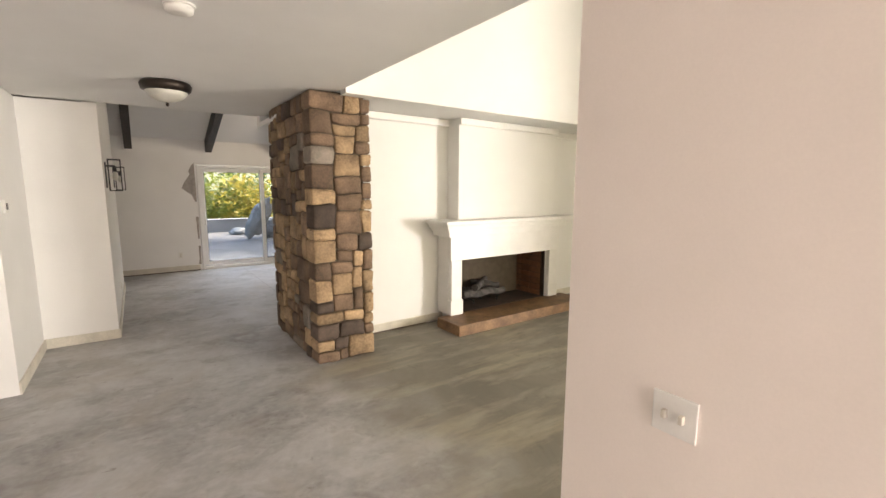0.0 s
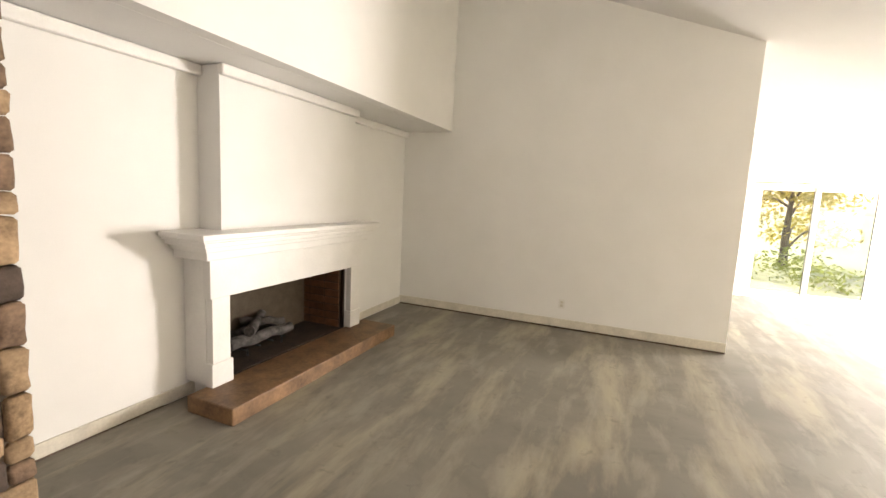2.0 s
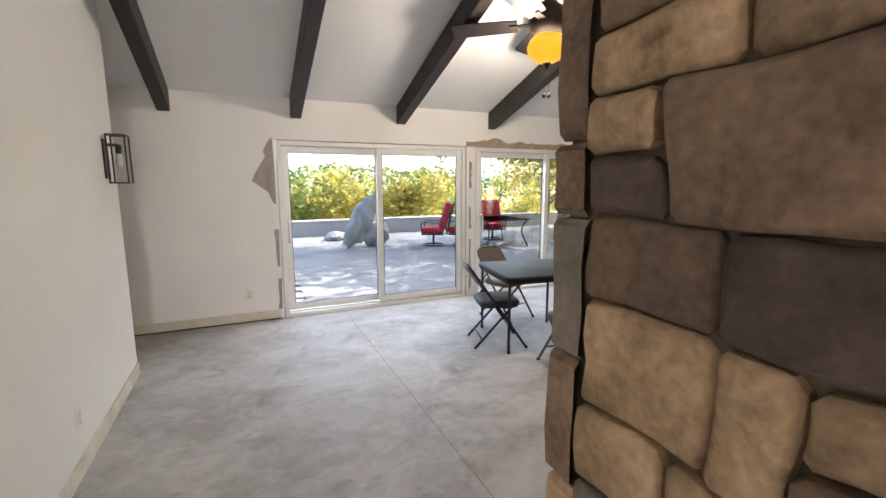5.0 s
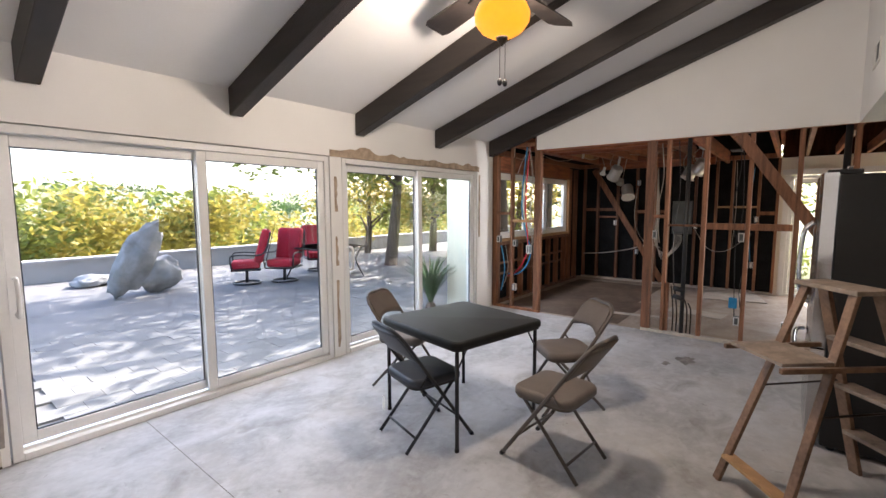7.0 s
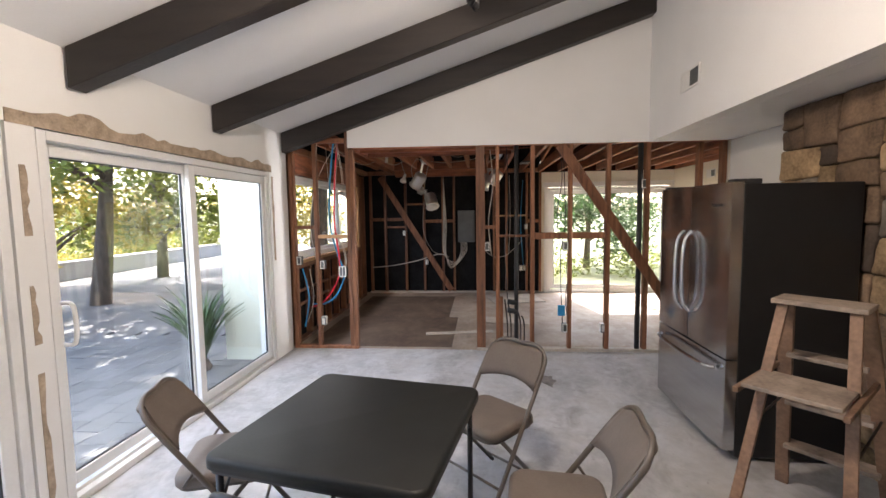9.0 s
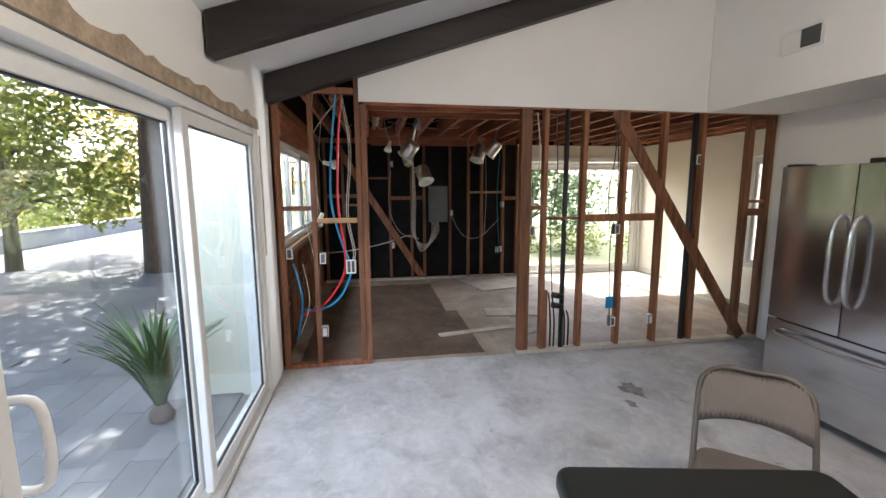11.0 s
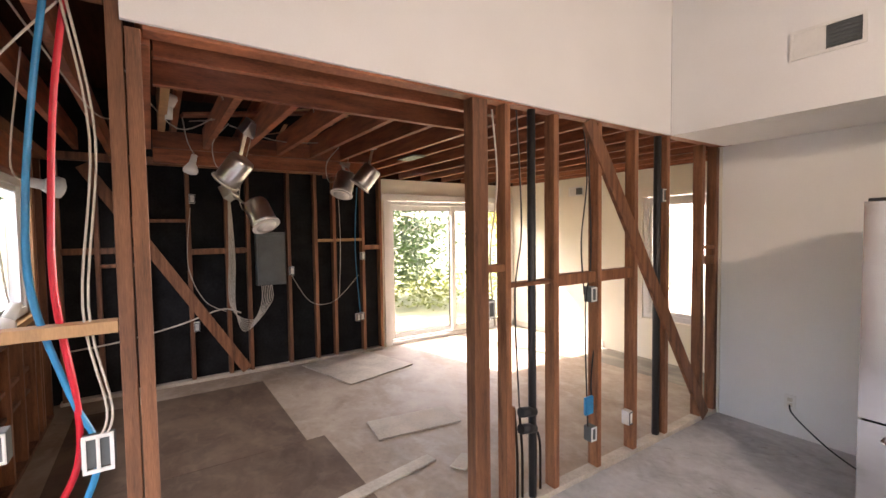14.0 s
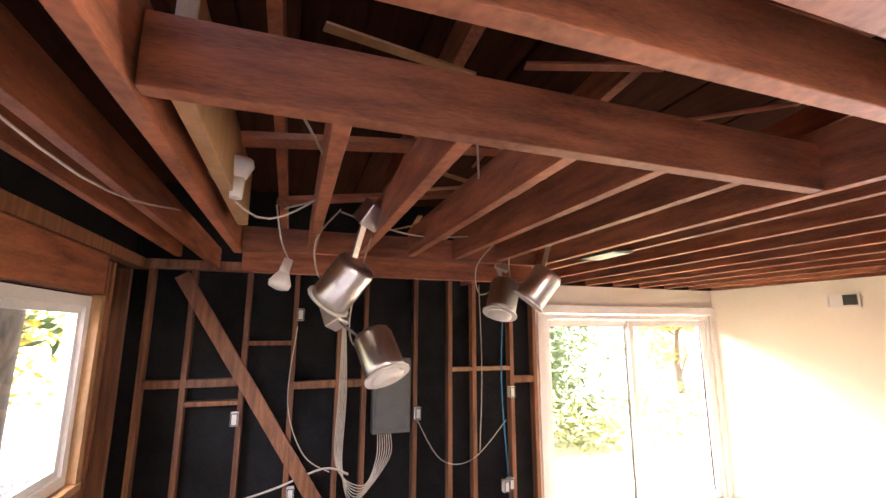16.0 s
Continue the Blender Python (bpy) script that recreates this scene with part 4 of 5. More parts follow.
# ---- folding table and chairs ----
def folding_table(m):
    t = thing("folding_table", m, "black vinyl-topped folding card table with thin metal legs", "table")
    h, s = 0.725, 0.43
    bm = bmesh.new()
    rounded_slab(bm, s, s, h - 0.045, h, 0.055, 0.018)
    top = part("tabletop", bm, M_TABLE, t)
    bm = bmesh.new()
    rounded_slab(bm, s - 0.012, s - 0.012, h - 0.065, h - 0.046, 0.045, 0.003)
    part("apron", bm, M_BLACKMET, top)
    for sx in (-1, 1):
        for sy in (-1, 1):
            x, y = sx * (s - 0.045), sy * (s - 0.045)
            leg = part("leg", tubem([(x, y, h - 0.06), (x, y, 0.012)], 0.0135, 10), M_BLACKMET, t)
            part("foot", tubem([(x, y, 0.02), (x, y, 0)], 0.016, 10), M_BLACKMET, leg)
            part("brace", tubem([(x, y, h - 0.20), (x - sx * 0.09, y, h - 0.062)], 0.006, 6), M_BLACKMET, leg)
    return t


def folding_chair(m, pad, metal, label, ribbed=False, tag=False):
    """Faces +x."""
    t = thing("folding_chair", m, label, "chair", "folding chairs round the table")
    w = 0.205
    bm = bmesh.new()
    rounded_slab(bm, 0.195, 0.2, 0.415, 0.465, 0.075, 0.026, 0.005)
    seat = part("seat", bm, pad, t)
    bm = bmesh.new()
    rounded_slab(bm, 0.185, 0.19, 0.398, 0.414, 0.07, 0.004, 0.005)
    part("seat_pan", bm, metal, seat)
    # back frame: one bent tube from foot to foot
    lean = Vector((-0.30, 0, 0.80)) - Vector((0.26, 0, 0.0))
    def on(v, y):
        p = Vector((0.26, 0, 0.0)) + lean * v
        return (p.x, y, p.z)
    pts = [on(0.012, -w), on(0.5, -w), on(0.86, -w), on(0.95, -w * 0.9), on(1.0, -w * 0.55), on(1.0, 0), on(1.0, w * 0.55), on(0.95, w * 0.9), on(0.86, w), on(0.5, w), on(0.012, w)]
    part("back_frame", tubem(pts, 0.0125, 8, 5), metal, t)
    # padded, slightly bowed back panel
    bm = bmesh.new()
    n, q = (44 if ribbed else 20), 6
    for side in (0, 1):
        for i in range(n + 1):
            for j in range(q + 1):
                u, v = i / n * 2 - 1, j / q
                yy = u * (w - 0.006) * (1 - 0.16 * max(0, v - 0.5) * 2 * abs(u) ** 6)
                vv = 0.735 + 0.26 * v - (0.02 * u ** 4 if v > 0.9 else 0) - 0.05 * (1 - u * u) * (1 - v) * -1
                p = Vector(on(vv, yy))
                rib = 0.006 * math.cos(i * math.pi) if ribbed else 0.0
                p += Vector((0.818, 0, 0.57)) * ((0.012 + rib) * (1 if side == 0 else -1) - 0.02 * (1 - u * u))
                bm.verts.new(p)
    bm.verts.ensure_lookup_table()
    N = (n + 1) * (q + 1)
    idx = lambda s, i, j: bm.verts[s * N + i * (q + 1) + j]
    for s in (0, 1):
        for i in range(n):
            for j in range(q):
                bm.faces.new((idx(s, i, j), idx(s, i + 1, j), idx(s, i + 1, j + 1), idx(s, i, j + 1))).smooth = True
    for i in range(n):
        bm.faces.new((idx(0, i, 0), idx(0, i + 1, 0), idx(1, i + 1, 0), idx(1, i, 0)))
        bm.faces.new((idx(0, i, q), idx(0, i + 1, q), idx(1, i + 1, q), idx(1, i, q)))
    for j in range(q):
        bm.faces.new((idx(0, 0, j), idx(0, 0, j + 1), idx(1, 0, j + 1), idx(1, 0, j)))
        bm.faces.new((idx(0, n, j), idx(0, n, j + 1), idx(1, n, j + 1), idx(1, n, j)))
    part("backrest", bm, pad, t)
    for sy in (-1, 1):
        y = sy * (w - 0.025)
        part("rear_leg", tubem([(-0.24, y, 0.008), (0.12, y, 0.41)], 0.0115, 8), metal, t)
        part("hinge_link", tubem([on(0.62, sy * w), (-0.14, sy * (w - 0.01), 0.42)], 0.007, 6), metal, t)
    part("stretcher", tubem([(-0.17, -w + 0.025, 0.09), (-0.17, w - 0.025, 0.09)], 0.008, 6), metal, t)
    part("stretcher", tubem([on(0.2, -w), on(0.2, w)], 0.008, 6), metal, t)
    for y in (-w, w):
        part("foot_cap", tubem([on(0.03, y), on(0.0, y)], 0.0155, 8), M_BLACKMET, t)
    if tag:
        part("paper_tag", boxm(-0.23, -0.228, 0.13, 0.17, 0.17, 0.26), M_PLASTIC, t, "white paper tag")
    return t


folding_table(pose(1.98, 4.18, 0, 0, 0, -11))
folding_chair(pose(1.58, 4.20, 0, 0, 0, -17), M_NAVY, M_BLACKMET, "dark slate padded folding chair with a paper tag", tag=True)
folding_chair(pose(2.13, 4.88, 0, 0, 0, -72), M_TAUPE, M_TAUPEMET, "taupe folding chair beside the slider", True)
folding_chair(pose(1.87, 3.37, 0, 0, 0, 84), M_TAUPE, M_TAUPEMET, "taupe padded folding chair")
folding_chair(pose(2.61, 3.63, 0, 0, 0, 138), M_TAUPE, M_TAUPEMET, "taupe folding chair with a ribbed back", True)


# ---- stepladder ----
def stepladder(m):
    """Local x: away from the camera's side with the shelf; steps at +x."""
    t = thing("stepladder", m, "worn wooden stepladder splashed with paint, standing open", "ladder")
    H = 1.13
    for sy in (-1, 1):
        part("front_rail", barm((0.42, sy * 0.225, 0.0), (0.055, sy * 0.145, H), 0.025, 0.062, up=(0, 1, 0), bev=0.003), M_LADDER, t)
        part("rear_rail", barm((-0.42, sy * 0.215, 0.0), (-0.055, sy * 0.13, H), 0.022, 0.045, up=(0, 1, 0), bev=0.003), M_LADDER, t)
        part("spreader", tubem([(-0.24, sy * 0.19, 0.56), (0.24, sy * 0.19, 0.58)], 0.006, 6), M_BRONZE, t)
    for z in (0.28, 0.56, 0.84):
        f = z / H
        x, y = 0.42 - 0.36 * f, 0.225 - 0.08 * f - 0.014
        part("step", boxm(x - 0.055, x + 0.055, -y, y, z - 0.011, z + 0.011, bev=0.003), M_LADDER_TOP, t)
    part("top_cap", boxm(-0.09, 0.10, -0.172, 0.172, H, H + 0.024, bev=0.004), M_LADDER_TOP, t, "paint-splashed top board")
    part("rear_crossbar", barm((-0.375, -0.20, 0.15), (-0.375, 0.20, 0.15), 0.018, 0.075, up=(1, 0, 0), bev=0.003), M_PALE, t, "pale lower crossbar")
    sh = part("bucket_shelf", boxm(-0.42, -0.14, -0.17, 0.17, 0.80, 0.818, bev=0.003), M_LADDER_TOP, t, "paint-splashed fold-out shelf")
    for sy in (-1, 1):
        part("shelf_rail", boxm(-0.44, 0.10, sy * 0.185 - 0.011, sy * 0.185 + 0.011, 0.775, 0.80, bev=0.003), M_LADDER, sh)
    return t


stepladder(pose(2.35, 2.10, 0, 0, 0, -48.6))


# ---- fridge ----
def fridge(m):
    """Front faces +y; local origin at the floor, centre back."""
    t = thing("refrigerator", m, "stainless french-door refrigerator with black sides and bottom freezer drawer", "refrigerator")
    W, H = 0.50, 1.745
    body = part("cabinet", boxm(-W, W, 0, 0.66, 0.03, H - 0.012, bev=0.006), M_FRIDGESIDE, t, "black textured cabinet")
    part("hinge_cover", boxm(-W + 0.01, -W + 0.09, 0.56, 0.72, H - 0.012, H + 0.018, bev=0.006), M_BLACKMET, t)
    part("hinge_cover", boxm(W - 0.09, W - 0.01, 0.56, 0.72, H - 0.012, H + 0.018, bev=0.006), M_BLACKMET, t)
    part("vent_knob", boxm(0.15, 0.22, 0.30, 0.38, H - 0.012, H + 0.05, bev=0.01), M_BLACKMET, t)
    part("toe_grille", boxm(-W + 0.02, W - 0.02, 0.62, 0.66, 0.03, 0.09), M_BLACKMET, t)
    for x in (-W + 0.06, W - 0.06):
        for y in (0.06, 0.6):
            part("foot", lathem([(0.022, 0), (0.022, 0.03)], 10, pose(x, y, 0)), M_BLACKMET, t)
    def panel(name, x0, x1, z0, z1):
        bm = bmesh.new()
        n = 10
        cols = []
        for i in range(n + 1):
            x = x0 + (x1 - x0) * i / n
            bow = 0.007 * (1 - (2 * i / n - 1) ** 2)
            cols.append([bm.verts.new((x, y, z)) for y, z in ((0.667, z0), (0.735 + bow, z0), (0.735 + bow, z1), (0.667, z1))])
        for a, b in zip(cols, cols[1:]):
            for k in range(4):
                f = bm.faces.new((a[k], a[(k + 1) % 4], b[(k + 1) % 4], b[k]))
                f.smooth = (k == 1)
        bm.faces.new(cols[0])
        bm.faces.new(cols[-1][::-1])
        for e in bm.edges:
            if not all(f.smooth for f in e.link_faces):
                e.smooth = False
        return part(name, bm, M_STEEL, t, "brushed stainless front")
    d1 = panel("door", -W, -0.004, 0.66, H)
    d2 = panel("door", 0.004, W, 0.66, H)
    dr = panel("freezer_drawer", -W, W, 0.075, 0.648)
    for d, x in ((d1, -0.055), (d2, 0.055)):
        part("handle", tubem([(x, 0.75, 0.86), (x, 0.80, 0.93), (x, 0.815, 1.13), (x, 0.80, 1.36), (x, 0.75, 1.43)], 0.014, 10), M_STEEL, d)
    part("handle", tubem([(-0.40, 0.75, 0.575), (-0.34, 0.795, 0.572), (0, 0.81, 0.57), (0.34, 0.795, 0.572), (0.40, 0.75, 0.575)], 0.014, 10), M_STEEL, dr)
    part("badge", boxm(-0.42, -0.30, 0.742, 0.746, 1.60, 1.615), M_BLACKMET, d1)
    return t


fridge(pose(3.48, 1.435, 0))
cord = thing("power_cord", pose(0, 0, 0), "black power cord from the wall outlet to the fridge", "cord")
part("cable", tubem([(4.61, 1.055, 0.24), (4.58, 1.09, 0.19), (4.45, 1.12, 0.09), (4.32, 1.15, 0.015), (4.15, 1.3, 0.01), (4.0, 1.38, 0.012)], 0.006, 6), M_BLACKMET, cord)


# ---- ceiling fan ----
def ceiling_fan(m):
    t = thing("ceiling_fan", m, "dark bronze ceiling fan with a lit amber glass bowl", "ceiling fan")
    part("downrod", tubem([(0, 0, 0.30), (0, 0, 0.46)], 0.013, 10), M_BRONZE, t)
    part("canopy", lathem([(0.02, 0.38), (0.06, 0.42), (0.075, 0.52)], 20), M_BRONZE, t)
    part("motor", lathem([(0.05, 0.10), (0.11, 0.13), (0.13, 0.19), (0.12, 0.25), (0.06, 0.30), (0.02, 0.32)], 24), M_BRONZE, t)
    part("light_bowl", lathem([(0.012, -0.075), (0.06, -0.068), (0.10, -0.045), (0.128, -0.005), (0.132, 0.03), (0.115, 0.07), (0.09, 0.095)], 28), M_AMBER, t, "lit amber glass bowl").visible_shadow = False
    part("finial", lathem([(0.004, -0.115), (0.014, -0.10), (0.026, -0.085), (0.03, -0.074)], 16), M_BRONZE, t)
    for i in range(5):
        a = radians(18 + 72 * i)
        bm = bmesh.new()
        vs = []
        for x, w in ((0.20, 0.052), (0.30, 0.062), (0.50, 0.072), (0.60, 0.074), (0.645, 0.058)):
            vs.append([bm.verts.new((x, s * w, 0.17 + s * 0.018 + dz)) for s, dz in ((-1, 0), (1, 0), (1, 0.008), (-1, 0.008))])
        for p, q in zip(vs, vs[1:]):
            for k in range(4):
                bm.faces.new((p[k], p[(k + 1) % 4], q[(k + 1) % 4], q[k]))
        bm.faces.new(vs[0])
        bm.faces.new(vs[-1][::-1])
        bmesh.ops.transform(bm, matrix=Matrix.Rotation(a, 4, "Z"), verts=bm.verts)
        b = part("blade", bm, M_BEAM, t)
        part("blade_iron", barm(Matrix.Rotation(a, 4, "Z") @ Vector((0.10, 0, 0.175)), Matrix.Rotation(a, 4, "Z") @ Vector((0.25, 0, 0.17)), 0.05, 0.008), M_BRONZE, b)
    for x in (-0.012, 0.02):
        c = part("pull_chain", tubem([(x, 0.0, -0.09), (x, 0, -0.27)], 0.0015, 5), M_BRONZE, t)
        part("pull_knob", lathem([(0.004, -0.30), (0.012, -0.29), (0.012, -0.275), (0.004, -0.265)], 10, pose(x, 0, 0)), M_BLACKMET, c)
    return t


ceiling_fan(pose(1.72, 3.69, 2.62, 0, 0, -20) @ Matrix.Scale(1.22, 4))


# ---- hall fittings ----
def flush_light(m):
    t = thing("ceiling_light", m, "dark bronze flush ceiling light with a frosted bowl, off", "ceiling light")
    part("pan", lathem([(0.17, 0.0), (0.185, -0.02), (0.175, -0.06), (0.15, -0.075)], 28), M_BRONZE, t)
    part("bowl", lathem([(0.01, -0.155), (0.06, -0.145), (0.12, -0.115), (0.155, -0.07)], 28), M_FROST, t)
    part("finial", lathem([(0.005, -0.185), (0.014, -0.17), (0.01, -0.15)], 12), M_BRONZE, t)
    return t


flush_light(pose(-0.98, 0.52, 2.44))
sm = thing("smoke_detector", pose(-1.02, -1.30, 2.44), "round white smoke detector on the ceiling", "smoke detector")
part("base", lathem([(0.07, 0), (0.07, -0.012)], 24), M_PLASTIC, sm)
part("cover", lathem([(0.063, -0.012), (0.058, -0.035), (0.03, -0.042)], 24), M_PLASTIC, sm)


def sconce(m):
    """Box lantern on a wall; wall at x=0, faces +x."""
    t = thing("wall_sconce", m, "black metal box lantern wall sconce with clear bulb", "wall lamp", "hall sconces")
    part("backplate", boxm(0, 0.012, -0.055, 0.055, -0.14, 0.14, bev=0.003), M_BLACKMET, t)
    bm = bmesh.new()
    for x in (0.03, 0.14):
        for y in (-0.065, 0.065):
            bar(bm, (x, y, -0.17), (x, y, 0.17), 0.01, 0.01)
    for z in (-0.17, 0.17):
        for y in (-0.065, 0.065):
            bar(bm, (0.025, y, z), (0.145, y, z), 0.01, 0.01)
        for x in (0.03, 0.14):
            bar(bm, (x, -0.07, z), (x, 0.07, z), 0.01, 0.01)
    part("cage", bm, M_BLACKMET, t)
    part("arm", barm((0.01, 0, 0.1), (0.09, 0, 0.1), 0.02, 0.02), M_BLACKMET, t)
    part("socket", lathem([(0.018, 0.04), (0.02, 0.10)], 12, pose(0.085, 0, 0)), M_BLACKMET, t)
    part("bulb", lathem([(0.006, -0.06), (0.022, -0.045), (0.026, -0.015), (0.014, 0.04)], 14, pose(0.085, 0, 0)), M_FROST, t)
    return t


s1 = sconce(pose(-1.50, 2.36, 1.74))
copy_thing(s1, pose(-1.50, 4.55, 1.74))


def wall_plate(m, label, name="outlet", rockers=2, w=0.075):
    """Wall at y=0; faces -y."""
    t = thing(name, m, label, name.replace("_", " "))
    part("plate", boxm(-w / 2, w / 2, -0.007, 0, -0.058, 0.058, bev=0.003), M_PLASTIC, t)
    for k in range(rockers):
        if name == "light_switch":
            x = (k - (rockers - 1) / 2) * 0.046
            part("toggle", boxm(x - 0.006, x + 0.006, -0.022, -0.006, -0.012, 0.012, bev=0.002), M_TRIM_OLD, t)
        else:
            part("socket", boxm(-0.016, 0.016, -0.01, -0.006, -0.034 + k * 0.04, -0.006 + k * 0.04, bev=0.003), M_TRIM_OLD, t)
    return t


wall_plate(pose(-0.10, -3.205, 0.997, 0, 0, -90), "white double light switch plate on the pinkish wall", "light_switch", 2, 0.12)
wall_plate(pose(LX + 0.003, -1.74, 0.31, 0, 0, -90), "white wall outlet above the baseboard")
wall_plate(pose(-1.50, 3.45, 0.30, 0, 0, 90), "white wall outlet above the baseboard")
wall_plate(pose(4.61, 1.04, 0.26, 0, 0, 180), "white wall outlet with a plug")
wall_plate(pose(-0.62, NY, 0.32), "white wall outlet above the baseboard")
th = thing("thermostat", pose(-2.10, 1.0, 1.45), "small dark thermostat on the wall", "thermostat")
part("body", boxm(0, 0.025, -0.04, 0.04, -0.05, 0.05, bev=0.006), M_PLASTIC, th)
part("screen", boxm(0.025, 0.028, -0.025, 0.025, -0.02, 0.03), M_BLACKMET, th)


def vent(m, w=0.34, h=0.17, label="white louvred air vent in the upper wall"):
    """Faces +y."""
    t = thing("wall_vent", m, label, "air vent")
    part("frame", frame_mesh(-w / 2, w / 2, -h / 2, h / 2, 0.001, 0.012, 0.018), M_PLASTIC, t)
    part("backing", boxm(-w / 2 + 0.018, w / 2 - 0.018, 0.001, 0.003, -h / 2 + 0.018, h / 2 - 0.018), M_GREYBOX, t)
    part("closed_louvre", boxm(0.004, w / 2 - 0.018, 0.003, 0.008, -h / 2 + 0.018, h / 2 - 0.018), M_PLASTIC, t)
    for k in range(6):
        z = -h / 2 + 0.03 + k * (h - 0.06) / 5
        part("slat", boxm(-w / 2 + 0.02, -0.004, 0.004, 0.012, z - 0.003, z + 0.003), M_GREYBOX, t)
    return t


vent(pose(4.22, 1.87, 2.70))
vent(pose(7.46, 0.05, 2.15), 0.26, 0.13, "cream louvred vent in the wall")


# ---- kitchen clutter ----
def wire(pts, label, r=0.004, ma=M_WIRE, name="cable"):
    t = thing(name, pose(*pts[0]), label, "cable")
    o = Vector(pts[0])
    part("sheath", tubem([Vector(p) - o for p in pts], r, 6, 6), ma, t)
    return t


wire([(5.2, 5.36, 2.42), (5.2, 5.40, 2.1), (5.2, 5.43, 1.77), (5.2, 5.43, 1.45), (5.2, 5.35, 1.11), (5.21, 5.285, 0.88), (5.22, 5.38, 0.64), (5.25, 5.54, 0.52), (5.32, 5.72, 0.5)], "blue water tubing hanging in the stud bay", 0.011, M_BLUE, "water_tube")
wire([(5.2, 5.31, 2.42), (5.2, 5.35, 2.1), (5.2, 5.37, 1.77), (5.2, 5.375, 1.45), (5.2, 5.33, 1.0), (5.21, 5.38, 0.77), (5.24, 5.56, 0.54), (5.32, 5.74, 0.46)], "red water tubing hanging in the stud bay", 0.011, M_RED, "water_tube")
for dy in (0, 0.015):
    wire([(5.18, 5.31 + dy, 2.40), (5.18, 5.25 + dy, 1.95), (5.18, 5.29 + dy, 1.4), (5.18, 5.24 + dy, 1.05), (5.17, 5.27 + dy, 0.95)], "tan cable down to a junction box")
wire([(5.18, 5.55, 2.40), (5.17, 5.60, 1.9), (5.18, 5.66, 1.4), (5.18, 5.57, 0.8), (5.18, 5.6, 0.35)], "tan cable along the stud")
wire([(5.2, 5.33, 2.38), (5.3, 5.5, 2.2), (5.4, 5.62, 2.05)], "tan cable in the stud bay")
wire([(5.19, 5.70, 0.95), (5.2, 5.66, 0.6), (5.2, 5.75, 0.3)], "tan cable in the stud bay")
wire([(5.19, 5.78, 0.95), (5.2, 5.72, 0.6), (5.2, 5.78, 0.25)], "blue tubing under the window", 0.009, M_BLUE, "water_tube")
for y, z0, z1 in ((3.38, 2.3, 0.6), (2.80, 2.3, 1.2), (2.76, 2.3, 0.25), (2.70, 1.3, 0.35), (3.56, 2.28, 1.1)):
    wire([(KX + 0.05, y, z0), (KX + 0.045, y - 0.03, (z0 + z1) / 2 + 0.2), (KX + 0.05, y + 0.02, (z0 + z1) / 2 - 0.2), (KX + 0.05, y - 0.01, z1)], "loose cable hanging in the stud bay", 0.005, M_WIRE if y > 3.5 else M_BLACKMET)


def junction(m, ma=M_GREYBOX, label="grey electrical box screwed to a stud", name="junction_box"):
    t = thing(name, m, label, "electrical box")
    part("box", boxm(-0.028, 0.028, -0.03, 0.03, -0.05, 0.05, bev=0.004), ma, t)
    part("cover", frame_mesh(-0.026, 0.026, -0.046, 0.046, -0.036, -0.03, 0.008), M_PLASTIC if ma is not M_PLASTIC else M_GREYBOX, t)
    return t


jb = thing("switch_box", pose(KX + 0.02, 5.28, 0.92, 0, 0, -90), "white double switch device in a grey box", "electrical box")
part("box", boxm(-0.045, 0.045, 0.005, 0.06, -0.05, 0.05, bev=0.004), M_GREYBOX, jb)
part("yoke", frame_mesh(-0.042, 0.042, -0.062, 0.062, -0.006, 0.004, 0.011), M_PLASTIC, jb)
part("yoke_bar", boxm(-0.005, 0.005, -0.006, 0.004, -0.055, 0.055), M_PLASTIC, jb)
for y, z, ma in ((3.60, 1.20, M_GREYBOX), (2.73, 1.20, M_GREYBOX), (2.73, 0.27, M_GREYBOX), (2.31, 0.27, M_PLASTIC), (1.90, 1.87, M_GREYBOX), (5.53, 0.33, M_PLASTIC), (5.52, 1.0, M_GREYBOX), (5.80, 1.05, M_GREYBOX)):
    junction(pose(KX + 0.05, y, z, 0, 0, -90), ma, "white electrical box screwed to a stud" if ma is M_PLASTIC else "grey electrical box screwed to a stud")
jb = thing("tape_roll", pose(KX + 0.03, 2.76, 0.47), "blue painter's tape flag on a cable", "tape")
part("tape", boxm(-0.01, 0.01, -0.03, 0.05, -0.06, 0.06, bev=0.006), M_BLUE, jb)
for x, y, z in ((EX - 0.1, 5.18, 1.2), (EX - 0.1, 4.74, 0.62), (EX - 0.1, 3.72, 1.16), (EX - 0.1, 2.83, 0.50), (EX - 0.1, 2.80, 1.3), (EX - 0.1, 4.74, 2.0), (EX - 0.1, 2.85, 0.50)):
    junction(pose(x - (0.04 if y == 2.85 else 0), y + (0.05 if y == 2.85 else 0), z, 0, 0, -90), M_PLASTIC, "white electrical box on the black wall")
pn = thing("breaker_panel", pose(EX - 0.06, 3.95, 1.32), "grey flush electrical breaker panel", "electrical panel")
part("cabinet", boxm(-0.05, 0.05, -0.165, 0.165, -0.31, 0.31, bev=0.006), M_GREYBOX, pn)
part("door", boxm(-0.058, -0.051, -0.145, 0.145, -0.27, 0.27, bev=0.004), M_GREYBOX, pn)
for i in range(7):
    y = 4.06 - i * 0.018
    wire([(EX - 0.07, y, 1.02), (EX - 0.08, y + 0.01, 0.80), (EX - 0.1, 4.18 + i * 0.012, 0.62 - 0.02 * i), (EX - 0.1, 4.40 - i * 0.008, 0.80), (EX - 0.1, 4.40 - i * 0.01, 1.4), (EX - 0.12, 4.39, 2.2 + i * 0.01)], "grey-white cable looping from the panel", 0.004)
